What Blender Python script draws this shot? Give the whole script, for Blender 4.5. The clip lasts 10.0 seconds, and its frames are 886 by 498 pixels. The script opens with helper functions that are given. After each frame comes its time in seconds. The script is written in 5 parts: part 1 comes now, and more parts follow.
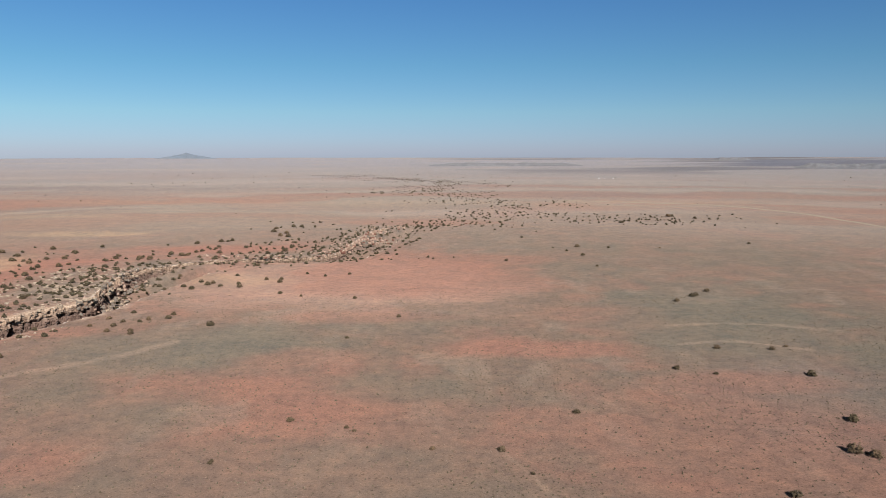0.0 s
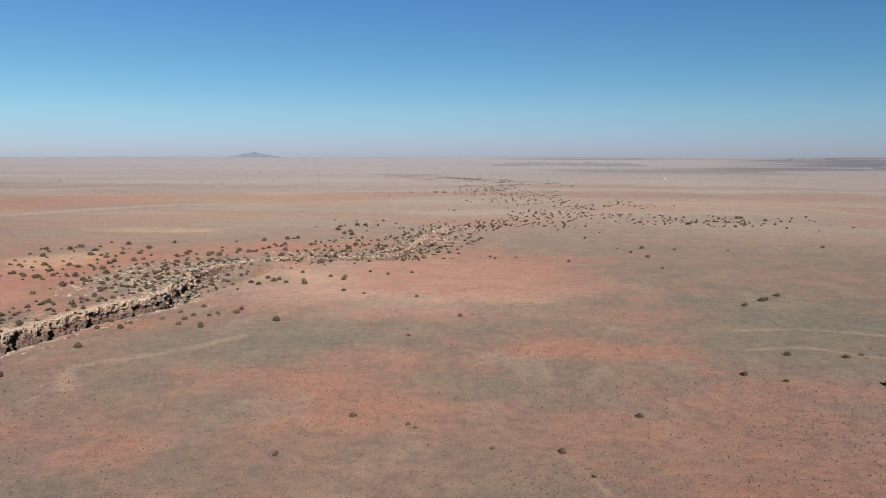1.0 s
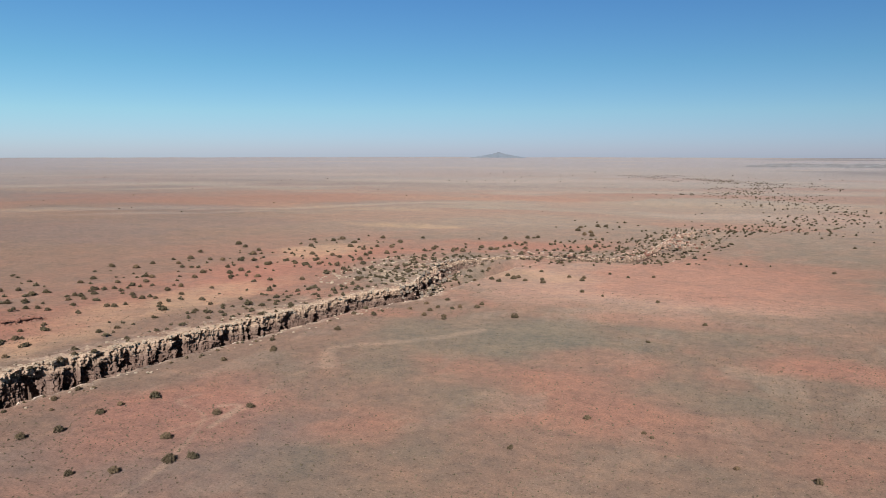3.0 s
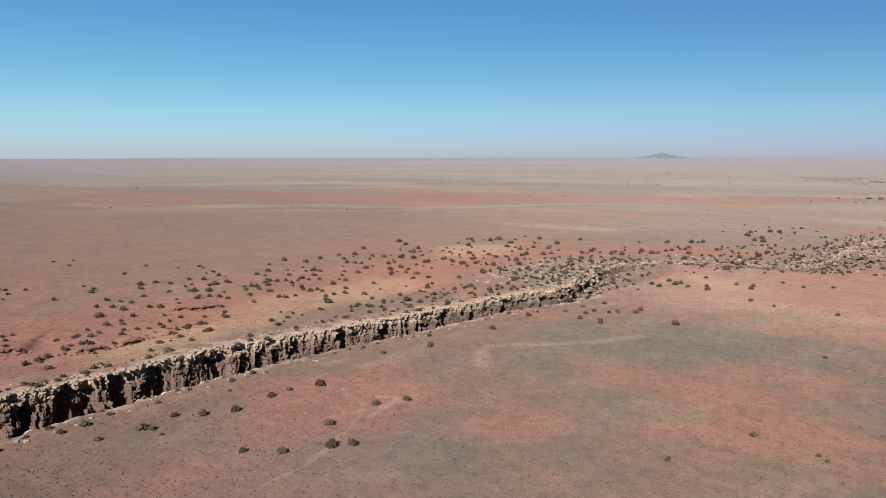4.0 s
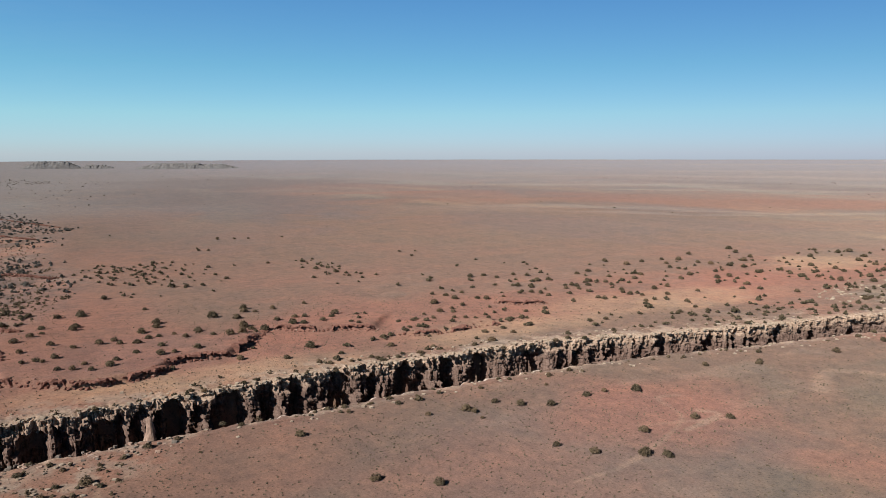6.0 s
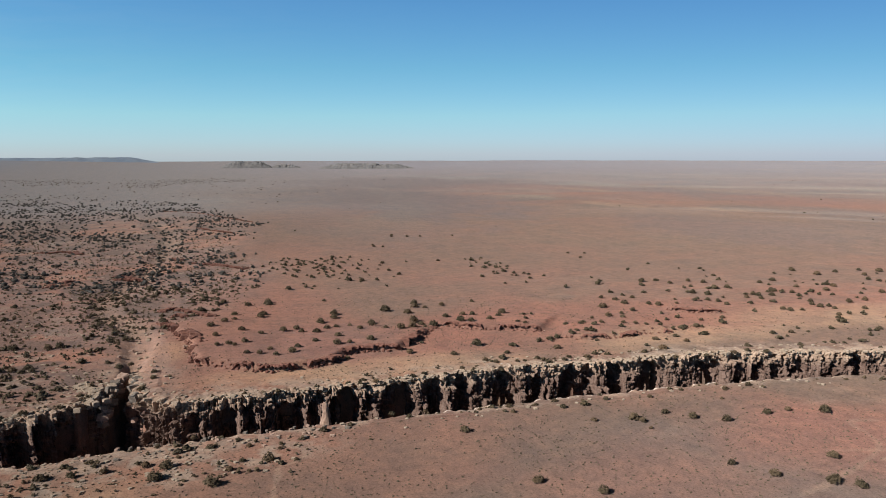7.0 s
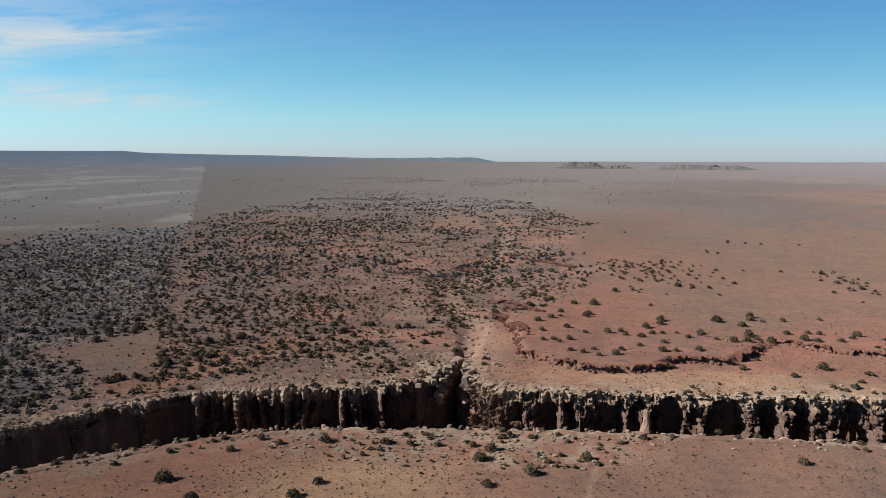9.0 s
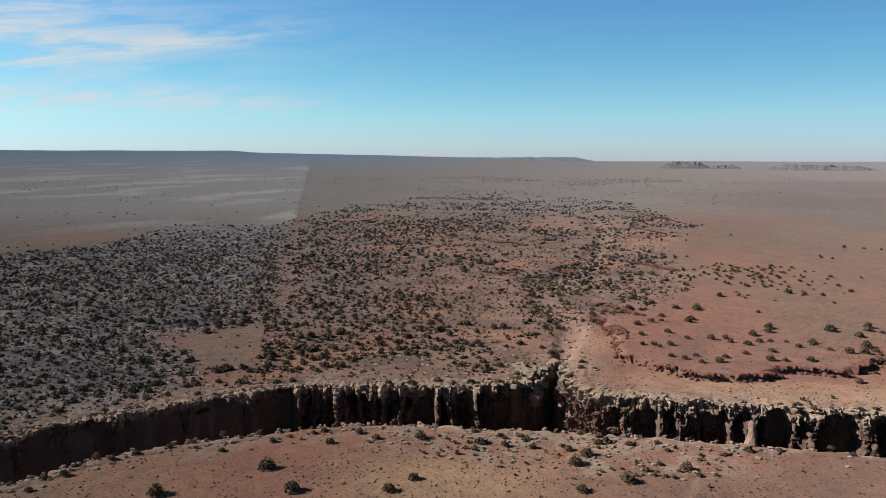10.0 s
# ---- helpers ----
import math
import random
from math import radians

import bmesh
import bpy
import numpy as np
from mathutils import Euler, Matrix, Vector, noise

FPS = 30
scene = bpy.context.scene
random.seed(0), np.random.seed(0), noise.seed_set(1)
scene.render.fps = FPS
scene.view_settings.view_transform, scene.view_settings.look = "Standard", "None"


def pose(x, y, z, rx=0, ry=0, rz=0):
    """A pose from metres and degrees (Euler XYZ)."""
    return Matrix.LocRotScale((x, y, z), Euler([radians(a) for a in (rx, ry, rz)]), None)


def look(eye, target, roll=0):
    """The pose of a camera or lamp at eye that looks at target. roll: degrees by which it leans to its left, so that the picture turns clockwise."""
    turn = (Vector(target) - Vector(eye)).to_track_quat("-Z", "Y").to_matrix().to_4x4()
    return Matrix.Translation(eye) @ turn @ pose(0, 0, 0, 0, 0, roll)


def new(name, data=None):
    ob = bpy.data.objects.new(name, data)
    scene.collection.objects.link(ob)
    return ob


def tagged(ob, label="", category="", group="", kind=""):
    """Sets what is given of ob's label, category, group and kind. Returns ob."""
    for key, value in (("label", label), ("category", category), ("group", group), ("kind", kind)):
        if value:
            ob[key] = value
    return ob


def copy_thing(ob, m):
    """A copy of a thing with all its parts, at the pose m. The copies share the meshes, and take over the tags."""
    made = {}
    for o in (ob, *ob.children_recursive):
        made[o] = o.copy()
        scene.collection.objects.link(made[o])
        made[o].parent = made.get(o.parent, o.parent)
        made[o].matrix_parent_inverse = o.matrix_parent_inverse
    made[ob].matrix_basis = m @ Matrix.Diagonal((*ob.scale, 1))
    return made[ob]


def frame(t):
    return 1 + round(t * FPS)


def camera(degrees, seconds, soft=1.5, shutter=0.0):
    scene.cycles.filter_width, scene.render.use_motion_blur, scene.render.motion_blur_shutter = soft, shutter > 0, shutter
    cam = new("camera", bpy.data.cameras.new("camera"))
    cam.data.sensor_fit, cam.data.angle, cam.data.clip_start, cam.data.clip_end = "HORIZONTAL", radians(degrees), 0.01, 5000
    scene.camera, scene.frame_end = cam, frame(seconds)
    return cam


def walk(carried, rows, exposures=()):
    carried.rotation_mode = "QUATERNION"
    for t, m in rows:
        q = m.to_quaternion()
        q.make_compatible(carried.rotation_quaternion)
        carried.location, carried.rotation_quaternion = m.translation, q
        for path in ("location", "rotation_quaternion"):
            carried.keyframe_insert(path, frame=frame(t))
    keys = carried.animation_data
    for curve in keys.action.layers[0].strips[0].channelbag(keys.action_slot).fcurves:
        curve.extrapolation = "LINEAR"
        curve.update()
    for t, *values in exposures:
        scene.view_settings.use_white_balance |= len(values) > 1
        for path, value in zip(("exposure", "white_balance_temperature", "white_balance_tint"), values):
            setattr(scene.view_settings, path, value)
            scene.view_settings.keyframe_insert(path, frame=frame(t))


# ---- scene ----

# ---------------------------------------------------------------- camera: a drone hovering at 60 m that turns to its left
cam = camera(60.7, 10.0, soft=0.8)
PATH = [
    (0.0, 0.12, 0.18, 59.93, 0.00, -7.34, 0.02),
    (0.3, 0.00, 0.00, 59.94, 0.05, -7.35, -0.03),
    (0.5, -0.07, -0.11, 59.96, 1.37, -7.36, -0.08),
    (1.0, -0.20, -0.36, 60.00, 4.70, -7.38, -0.13),
    (1.5, -0.30, -0.59, 60.04, 7.10, -7.39, -0.13),
    (2.0, -0.39, -0.80, 60.07, 11.10, -7.39, -0.12),
    (2.5, -0.46, -0.97, 60.09, 16.85, -7.39, -0.08),
    (3.0, -0.54, -1.13, 60.10, 22.75, -7.38, -0.04),
    (4.5, -0.85, -1.47, 60.04, 40.55, -7.30, 0.09),
    (5.0, -0.99, -1.55, 59.99, 46.48, -7.27, 0.11),
    (5.5, -1.14, -1.61, 59.93, 52.42, -7.23, 0.13),
    (7.0, -1.62, -1.78, 59.74, 71.43, -7.11, 0.10),
    (7.5, -1.77, -1.83, 59.70, 77.55, -7.08, 0.08),
    (8.0, -1.89, -1.89, 59.69, 83.70, -7.05, 0.05),
    (8.5, -1.97, -1.95, 59.71, 89.87, -7.04, 0.02),
    (9.0, -1.99, -2.03, 59.79, 96.07, -7.04, 0.00),
    (9.5, -1.94, -2.13, 59.92, 102.17, -7.06, -0.01),
    (9.6, -1.92, -2.15, 59.96, 103.45, -7.07, 0.0),
    (10.0, -1.79, -2.25, 60.05, 103.42, -7.08, 0.01),
]
EXPOSURES = [(0.0, 0.0), (10.0, 0.0)]
walk(cam, [(t, pose(x, y, z, 90 + pitch, roll, yaw)) for t, x, y, z, yaw, pitch, roll in PATH], EXPOSURES)

# ---------------------------------------------------------------- sky and sun
SUN_AZ, SUN_EL = 198.0, 31.0          # degrees to the left of +y, and above the horizon


def build_sky():
    world = bpy.data.worlds.new("sky")
    scene.world = world
    world.use_nodes = True
    nt = world.node_tree
    nt.nodes.clear()
    out = nt.nodes.new("ShaderNodeOutputWorld")
    bg = nt.nodes.new("ShaderNodeBackground")
    sky = nt.nodes.new("ShaderNodeTexSky")
    sky.sky_type = 'NISHITA'
    sky.sun_disc = False
    sky.sun_elevation = radians(SUN_EL)
    sky.sun_rotation = radians(360 - SUN_AZ)
    sky.altitude = 1600
    sky.air_density, sky.dust_density, sky.ozone_density = 1.0, 0.3, 3.0
    bg.inputs["Strength"].default_value = 0.093
    # haze: the clear-air model is deepened low over the horizon, brighter towards the southern side
    where = nt.nodes.new("ShaderNodeTexCoord")
    sep = nt.nodes.new("ShaderNodeSeparateXYZ")
    nt.links.new(where.outputs["Generated"], sep.inputs[0])
    low = nt.nodes.new("ShaderNodeValToRGB")
    nt.links.new(sep.outputs["Z"], low.inputs["Fac"])
    stops = [(0.0, (0.355, 0.425, 0.63)), (0.018, (0.37, 0.475, 0.65)), (0.05, (0.385, 0.545, 0.63)), (0.11, (0.325, 0.55, 0.615)), (0.19, (0.30, 0.535, 0.665)), (0.36, (0.07, 0.095, 0.10))]
    while len(low.color_ramp.elements) < len(stops):
        low.color_ramp.elements.new(0.5)
    for el, (at, c) in zip(low.color_ramp.elements, stops):
        el.position, el.color = at, (*c, 1)
    side = nt.nodes.new("ShaderNodeVectorMath")
    side.operation = 'DOT_PRODUCT'
    side.inputs[1].default_value = (-math.sin(radians(140)), math.cos(radians(140)), 0)
    nt.links.new(where.outputs["Generated"], side.inputs[0])
    gain = nt.nodes.new("ShaderNodeMapRange")
    gain.data_type = 'FLOAT_VECTOR'
    gain.inputs[7].default_value, gain.inputs[8].default_value = (0, 0, 0), (1, 1, 1)
    gain.inputs[9].default_value, gain.inputs[10].default_value = (1.20, 1.13, 1.20), (2.68, 2.66, 2.45)
    half = nt.nodes.new("ShaderNodeMath")
    half.operation = 'MULTIPLY_ADD'
    half.inputs[1].default_value, half.inputs[2].default_value = 0.5, 0.5
    nt.links.new(side.outputs["Value"], half.inputs[0])
    curve = nt.nodes.new("ShaderNodeMath")
    curve.operation = 'POWER'
    curve.inputs[1].default_value = 2.0
    nt.links.new(half.outputs[0], curve.inputs[0])
    nt.links.new(curve.outputs[0], gain.inputs[6])
    deep = nt.nodes.new("ShaderNodeVectorMath")
    deep.operation = 'MULTIPLY'
    nt.links.new(sky.outputs[0], deep.inputs[0])
    nt.links.new(low.outputs["Color"], deep.inputs[1])
    lift = nt.nodes.new("ShaderNodeVectorMath")
    lift.operation = 'MULTIPLY'
    nt.links.new(deep.outputs[0], lift.inputs[0])
    nt.links.new(gain.outputs[1], lift.inputs[1])
    # thin high cloud in one quarter of the sky: two streaks and a torn puff
    def calc(op, a, b=0.0, c=0.0):
        n = nt.nodes.new("ShaderNodeMath")
        n.operation = op
        for k, v in enumerate((a, b, c)):
            if isinstance(v, bpy.types.NodeSocket):
                nt.links.new(v, n.inputs[k])
            else:
                n.inputs[k].default_value = v
        return n.outputs[0]

    def along(az):
        n = nt.nodes.new("ShaderNodeVectorMath")
        n.operation = 'DOT_PRODUCT'
        n.inputs[1].default_value = (-math.sin(radians(az)), math.cos(radians(az)), 0)
        nt.links.new(where.outputs["Generated"], n.inputs[0])
        return n.outputs["Value"]

    ahead = calc('MAXIMUM', along(122), 0.05)
    u = calc('DIVIDE', along(212), ahead)
    v = calc('DIVIDE', sep.outputs["Z"], ahead)
    spread = nt.nodes.new("ShaderNodeCombineXYZ")
    nt.links.new(calc('MULTIPLY', u, 9.0), spread.inputs[0])
    nt.links.new(calc('MULTIPLY', calc('MULTIPLY_ADD', u, 0.12, v), 60.0), spread.inputs[1])
    wisp = nt.nodes.new("ShaderNodeTexNoise")
    wisp.inputs["Scale"].default_value, wisp.inputs["Detail"].default_value, wisp.inputs["Roughness"].default_value, wisp.inputs["Distortion"].default_value = 0.9, 7.0, 0.6, 0.7
    nt.links.new(spread.outputs[0], wisp.inputs["Vector"])
    torn = calc('MULTIPLY_ADD', wisp.outputs["Fac"], 3.2, -1.05)

    def streak(slope, height, half, u0, soft_u):
        d = calc('DIVIDE', calc('SUBTRACT', v, calc('MULTIPLY_ADD', u, slope, height)), half)
        fall = calc('DIVIDE', 1.0, calc('MULTIPLY_ADD', calc('MULTIPLY', d, d), 1.6, 1.0))
        end = nt.nodes.new("ShaderNodeMapRange")
        nt.links.new(u, end.inputs["Value"])
        end.inputs["From Min"].default_value, end.inputs["From Max"].default_value = u0, u0 + soft_u
        return calc('MULTIPLY', calc('MULTIPLY', fall, fall), end.outputs[0])

    du = calc('DIVIDE', calc('SUBTRACT', u, 0.19), 0.11)
    dv = calc('DIVIDE', calc('SUBTRACT', v, 0.150), 0.034)
    puff = calc('DIVIDE', 1.0, calc('ADD', 1.0, calc('MULTIPLY', calc('ADD', calc('MULTIPLY', du, du), calc('MULTIPLY', dv, dv)), 1.5)))
    total = calc('ADD', calc('ADD', calc('MULTIPLY', streak(-0.16, 0.137, 0.020, -0.20, 0.2), 0.8), calc('MULTIPLY', streak(0.01, 0.066, 0.022, -0.22, 0.25), 0.95)), calc('MULTIPLY', puff, 1.6))
    cover_out = nt.nodes.new("ShaderNodeMath")
    cover_out.operation, cover_out.use_clamp = 'MULTIPLY', True
    nt.links.new(calc('MINIMUM', total, 1.0), cover_out.inputs[0])
    nt.links.new(calc('MINIMUM', calc('MAXIMUM', torn, 0.12), 0.85), cover_out.inputs[1])
    cloud = nt.nodes.new("ShaderNodeMix")
    cloud.data_type = 'RGBA'
    nt.links.new(cover_out.outputs[0], cloud.inputs[0])
    nt.links.new(lift.outputs[0], cloud.inputs[6])
    cloud.inputs[7].default_value = (7.2, 7.6, 7.8, 1)
    nt.links.new(cloud.outputs[2], bg.inputs["Color"])
    nt.links.new(bg.outputs[0], out.inputs["Surface"])
    sun = bpy.data.lights.new("sun", 'SUN')
    sun.energy, sun.angle, sun.color = 4.7, radians(0.53), (1.0, 0.955, 0.89)
    a, e = radians(SUN_AZ), radians(SUN_EL)
    way = Vector((-math.sin(a) * math.cos(e), math.cos(a) * math.cos(e), math.sin(e)))
    ob = new("sun", sun)
    ob.matrix_world = look(way * 300, (0, 0, 0))


build_sky()

# ---------------------------------------------------------------- noise and plan helpers
rng = np.random.default_rng(7)
TABLE = rng.random((256, 256))


def vnoise(x, y, seed=0):
    """Smooth value noise, 0 to 1, of cell size 1."""
    x, y = np.asarray(x, float) + seed * 17.31, np.asarray(y, float) - seed * 9.77
    i, j = np.floor(x).astype(int), np.floor(y).astype(int)
    u, v = x - i, y - j
    u, v = u * u * (3 - 2 * u), v * v * (3 - 2 * v)
    a, b = TABLE[i & 255, j & 255], TABLE[(i + 1) & 255, j & 255]
    c, d = TABLE[i & 255, (j + 1) & 255], TABLE[(i + 1) & 255, (j + 1) & 255]
    return (a * (1 - u) + b * u) * (1 - v) + (c * (1 - u) + d * u) * v


def fbm(x, y, size, seed=0, octaves=4):
    total, amp, norm = 0.0, 1.0, 0.0
    for k in range(octaves):
        total = total + amp * vnoise(x / size * 2 ** k, y / size * 2 ** k, seed + 5 * k)
        norm += amp
        amp *= 0.5
    return total / norm


def step(a, b, x):
    t = np.clip((x - a) / (b - a), 0, 1)
    return t * t * (3 - 2 * t)


def smooth_line(points, spacing):
    """A Catmull-Rom line through the points, as an array of evenly spaced places."""
    p = np.array(points, float)
    p = np.vstack([2 * p[0] - p[1], p, 2 * p[-1] - p[-2]])
    fine = []
    for k in range(1, len(p) - 2):
        t = np.linspace(0, 1, 40, endpoint=False)[:, None]
        a, b, c, d = p[k - 1], p[k], p[k + 1], p[k + 2]
        fine.append(0.5 * (2 * b + (c - a) * t + (2 * a - 5 * b + 4 * c - d) * t ** 2 + (3 * b - a - 3 * c + d) * t ** 3))
    fine = np.vstack(fine + [p[-2][None]])
    s = np.concatenate([[0], np.cumsum(np.hypot(*np.diff(fine, axis=0).T))])
    q = np.linspace(0, s[-1], max(2, int(s[-1] / spacing)))
    return np.c_[np.interp(q, s, fine[:, 0]), np.interp(q, s, fine[:, 1])]


def line_distance(x, y, line):
    """Distance to a line, and how far along it (0 to 1) the nearest place is."""
    best, where = np.full(np.shape(x), 1e9), np.zeros(np.shape(x))
    n = len(line) - 1
    for k in range(n):
        (ax, ay), (bx, by) = line[k], line[k + 1]
        dx, dy = bx - ax, by - ay
        t = np.clip(((x - ax) * dx + (y - ay) * dy) / (dx * dx + dy * dy + 1e-9), 0, 1)
        d = np.hypot(x - ax - t * dx, y - ay - t * dy)
        closer = d < best
        best, where = np.where(closer, d, best), np.where(closer, (k + t) / n, where)
    return best, where


def inside(x, y, polygon):
    hit = np.zeros(np.shape(x), bool)
    n = len(polygon)
    for k in range(n):
        (ax, ay), (bx, by) = polygon[k], polygon[(k + 1) % n]
        if ay != by:
            hit ^= ((ay > y) != (by > y)) & (x < (bx - ax) * (y - ay) / (by - ay) + ax)
    return hit


def soft_inside(x, y, polygon, edge):
    """1 in the polygon, 0 outside, blended over about edge metres."""
    d, _ = line_distance(x, y, list(polygon) + [polygon[0]])
    return step(-edge, edge, np.where(inside(x, y, polygon), d, -d))


# ---------------------------------------------------------------- plan of the canyon, in metres round the hovering point
FAR_SOUTH = [(-86, -172), (-108, -150), (-131, -131), (-143, -122), (-157, -108), (-168, -98), (-179, -85), (-185, -66), (-188, -48), (-191.5, -38), (-196.5, -30), (-204, -25)]
FAR_NORTH = [(-221, -18.8), (-211, -18.2), (-204, -18.0), (-196, -14.5), (-190.5, -7), (-189, 4), (-189, 30), (-190, 54), (-191, 83), (-188, 111), (-187, 131), (-184, 149), (-180, 168), (-172, 194), (-166, 215), (-160, 249), (-157, 266), (-150, 283), (-144, 298),
             (-149, 325), (-157, 368), (-155, 384), (-146, 396), (-130, 417), (-111, 427), (-82, 428), (-63, 450), (-58, 520), (-51, 570), (-38, 590)]
NEAR = [(-66, -152), (-98, -124), (-115, -110), (-125, -105), (-139, -91), (-151, -72), (-159, -56), (-161, -32), (-164, -10), (-165, 25), (-164, 58), (-164, 89), (-162, 126), (-158, 154), (-154, 174), (-148, 198), (-144, 221), (-141, 242),
        (-134, 262), (-126, 280), (-124, 300), (-120, 335), (-114, 380), (-103, 404), (-72, 411), (-51, 417), (-43, 432), (-36, 470), (-27, 530), (-22, 585)]
WASH = [(-196, -21.5), (-206, -21), (-218, -20), (-233, -19), (-247, -19), (-263, -18), (-288, -25), (-309, -33), (-343, -35), (-378, -30), (-420, -21), (-499, -18), (-611, -17), (-747, -37), (-857, -80)]
far_south, far_north = smooth_line(FAR_SOUTH, 3.0), smooth_line(FAR_NORTH, 3.0)
near_line, wash_line = smooth_line(NEAR, 3.0), smooth_line(WASH, 5.0)
canyon = np.vstack([far_south, far_north, near_line[::-1]])
LEDGES = [
    ([(-286, -14), (-268, -8), (-252, -4), (-236, -3), (-224, -1), (-219, 5), (-213, 12), (-209, 20), (-211, 30), (-214, 36), (-222, 43), (-222, 51), (-221, 57), (-230, 65), (-240, 73), (-250, 79)], 1.9),
    ([(-250, 81), (-242, 87), (-237, 95), (-234, 104), (-228, 112)], 1.6),
    ([(-219, 112), (-215, 121), (-213, 131), (-215, 140), (-213, 152)], 1.2),
    ([(-248, 171), (-239, 179), (-235, 191)], 1.2),
]
ledge_lines = [(smooth_line(p, 1.5), h) for p, h in LEDGES]


def depth_along(y):
    return np.interp(y, [-200, -60, 150, 290, 385, 402, 425, 450, 530, 600], [24, 22, 19, 14, 12, 6, 7, 9, 8, 4])


def base_height(x, y):
    """The land without canyon and wash."""
    r = np.hypot(x, y)
    h = (fbm(x, y, 70, 3) - 0.5) * 1.6 * step(60, 200, r) + (fbm(x, y, 420, 8) - 0.5) * 6 * step(450, 1500, r)
    az = np.degrees(np.arctan2(-x, y))
    h = h + 21 * step(1800, 4900, r)
    # the broad low rise between the near plain and the upper canyon
    h = h + 2.2 * np.exp(-(((x - 60) / 90) ** 2 + ((y - 560) / 70) ** 2))
    # blue tableland on the horizon
    h = h + (64 + 7 * fbm(x, y, 500, 4)) * np.clip((r - 2500) / 2400, 0, 1.1) ** 1.5 * np.interp(az, [92, 100, 107, 115, 117.5, 119, 150, 180], [0, 0.28, 0.5, 0.74, 0.8, 0.96, 1, 0])
    h = h + 6 * step(3600, 4300, r + 300 * fbm(x, y, 700, 21)) * step(-18, -24, az)
    # low dunes on the open plain
    far = (x > 40) & (y > 150) & (y < 420)
    h = h + np.where(far, 1.0 * step(40, 90, x) * (fbm(x * 0.5, y, 22, 33, 2) - 0.5) * 2, 0)
    # scarps: the land behind each ledge stands higher
    bench = (x > -310) & (x < -190) & (y > -30) & (y < 210)
    if np.any(bench):
        bx, by, lift = x[bench], y[bench], 0.0
        for line, rise in ledge_lines:
            d, w = line_distance(bx, by, line[::2])
            k = np.clip((w * (len(line) - 1)).astype(int), 0, len(line) - 2)
            tx, ty = line[k + 1, 0] - line[k, 0], line[k + 1, 1] - line[k, 1]
            side = tx * (by - line[k, 1]) - ty * (bx - line[k, 0])
            fade = step(0, 0.08, w) * step(1, 0.92, w)
            lift = lift + rise * fade * np.where(side > 0, step(-0.3, 1.6, d) * step(42, 8, d), 0)
        h = h.copy()
        h[bench] = h[bench] + lift
    return h


def wash_cut(x, y):
    d, w = line_distance(x, y, wash_line)
    width = np.interp(w, [0, 0.02, 0.035, 0.07, 0.14, 1], [2.4, 1.3, 1.0, 1.6, 3.0, 4.0])
    depth = np.interp(w, [0, 0.010, 0.018, 0.03, 0.06, 0.10, 0.2, 1], [20, 15, 8.0, 3.0, 1.5, 1.2, 1.1, 0.9])
    soft = np.interp(w, [0, 0.02, 0.05, 0.1], [0.0, 0.3, 2.0, 3.5])
    return -depth * step(width + 1.3 + soft, width - 0.6, d + 2.6 * (fbm(x, y, 7, 14, 2) - 0.5)), d, w


def near_canyon(x, y):
    """Whether a place lies within about 40 m of the canyon or its side wash."""
    mask = (np.hypot(x, y) < 900) & (x < 30)
    cx, cy = x[mask], y[mask]
    d = np.full(cx.shape, 1e9)
    for line in (far_south[::9], far_north[::9], near_line[::9], wash_line[::6]):
        d = np.minimum(d, line_distance(cx, cy, line)[0])
    mask[mask] = (d < 40) | inside(cx, cy, canyon[::3])
    return mask


def ground_height(x, y):
    h = base_height(x, y)
    close = near_canyon(x, y)
    if not np.any(close):
        return h
    cx, cy = x[close], y[close]
    cut, _, _ = wash_cut(cx, cy)
    d1, _ = line_distance(cx, cy, far_south)
    d2, _ = line_distance(cx, cy, far_north)
    d3, _ = line_distance(cx, cy, near_line)
    reach = np.where(cy > 300, 4.0, np.where((cx < -199) & (cy < -10), 1.5, 6.5))
    gone = inside(cx, cy, canyon) | (np.minimum(d1, d2) < reach) | (d3 < 2.6)
    bed = -depth_along(cy) + 3.0 * fbm(cx, cy, 9, 25) + np.where(np.minimum(d1, d2) < 12, 2.5, 0)
    hc = h[close] + cut
    h = h.copy()
    h[close] = np.where(gone, np.minimum(bed, hc), hc)
    return h


# ---------------------------------------------------------------- materials
def material(name, build, rough=0.9, spec=0.2):
    m = bpy.data.materials.new(name)
    m.use_nodes = True
    nt = m.node_tree
    bsdf = nt.nodes["Principled BSDF"]
    bsdf.inputs["Roughness"].default_value = rough
    bsdf.inputs["Specular IOR Level"].default_value = spec
    bsdf.inputs["Diffuse Roughness"].default_value = 0.9
    build(nt, bsdf)
    return m


def node(nt, kind, **values):
    n = nt.nodes.new(kind)
    for k, v in values.items():
        n.inputs[k].default_value = v
    return n


def noise_tex(nt, size, detail=5.0, rough=0.6, vector=None):
    n = node(nt, "ShaderNodeTexNoise", Scale=1.0 / size, Detail=detail, Roughness=rough)
    if vector is None:
        vector = nt.nodes.new("ShaderNodeNewGeometry").outputs["Position"]
    nt.links.new(vector, n.inputs["Vector"])
    return n.outputs["Fac"]


def ramp(nt, fac, *stops):
    n = nt.nodes.new("ShaderNodeValToRGB")
    while len(n.color_ramp.elements) < len(stops):
        n.color_ramp.elements.new(0.5)
    for e, (p, c) in zip(n.color_ramp.elements, stops):
        e.position, e.color = p, (*c, 1) if len(c) == 3 else c
    nt.links.new(fac, n.inputs["Fac"])
    return n.outputs["Color"]


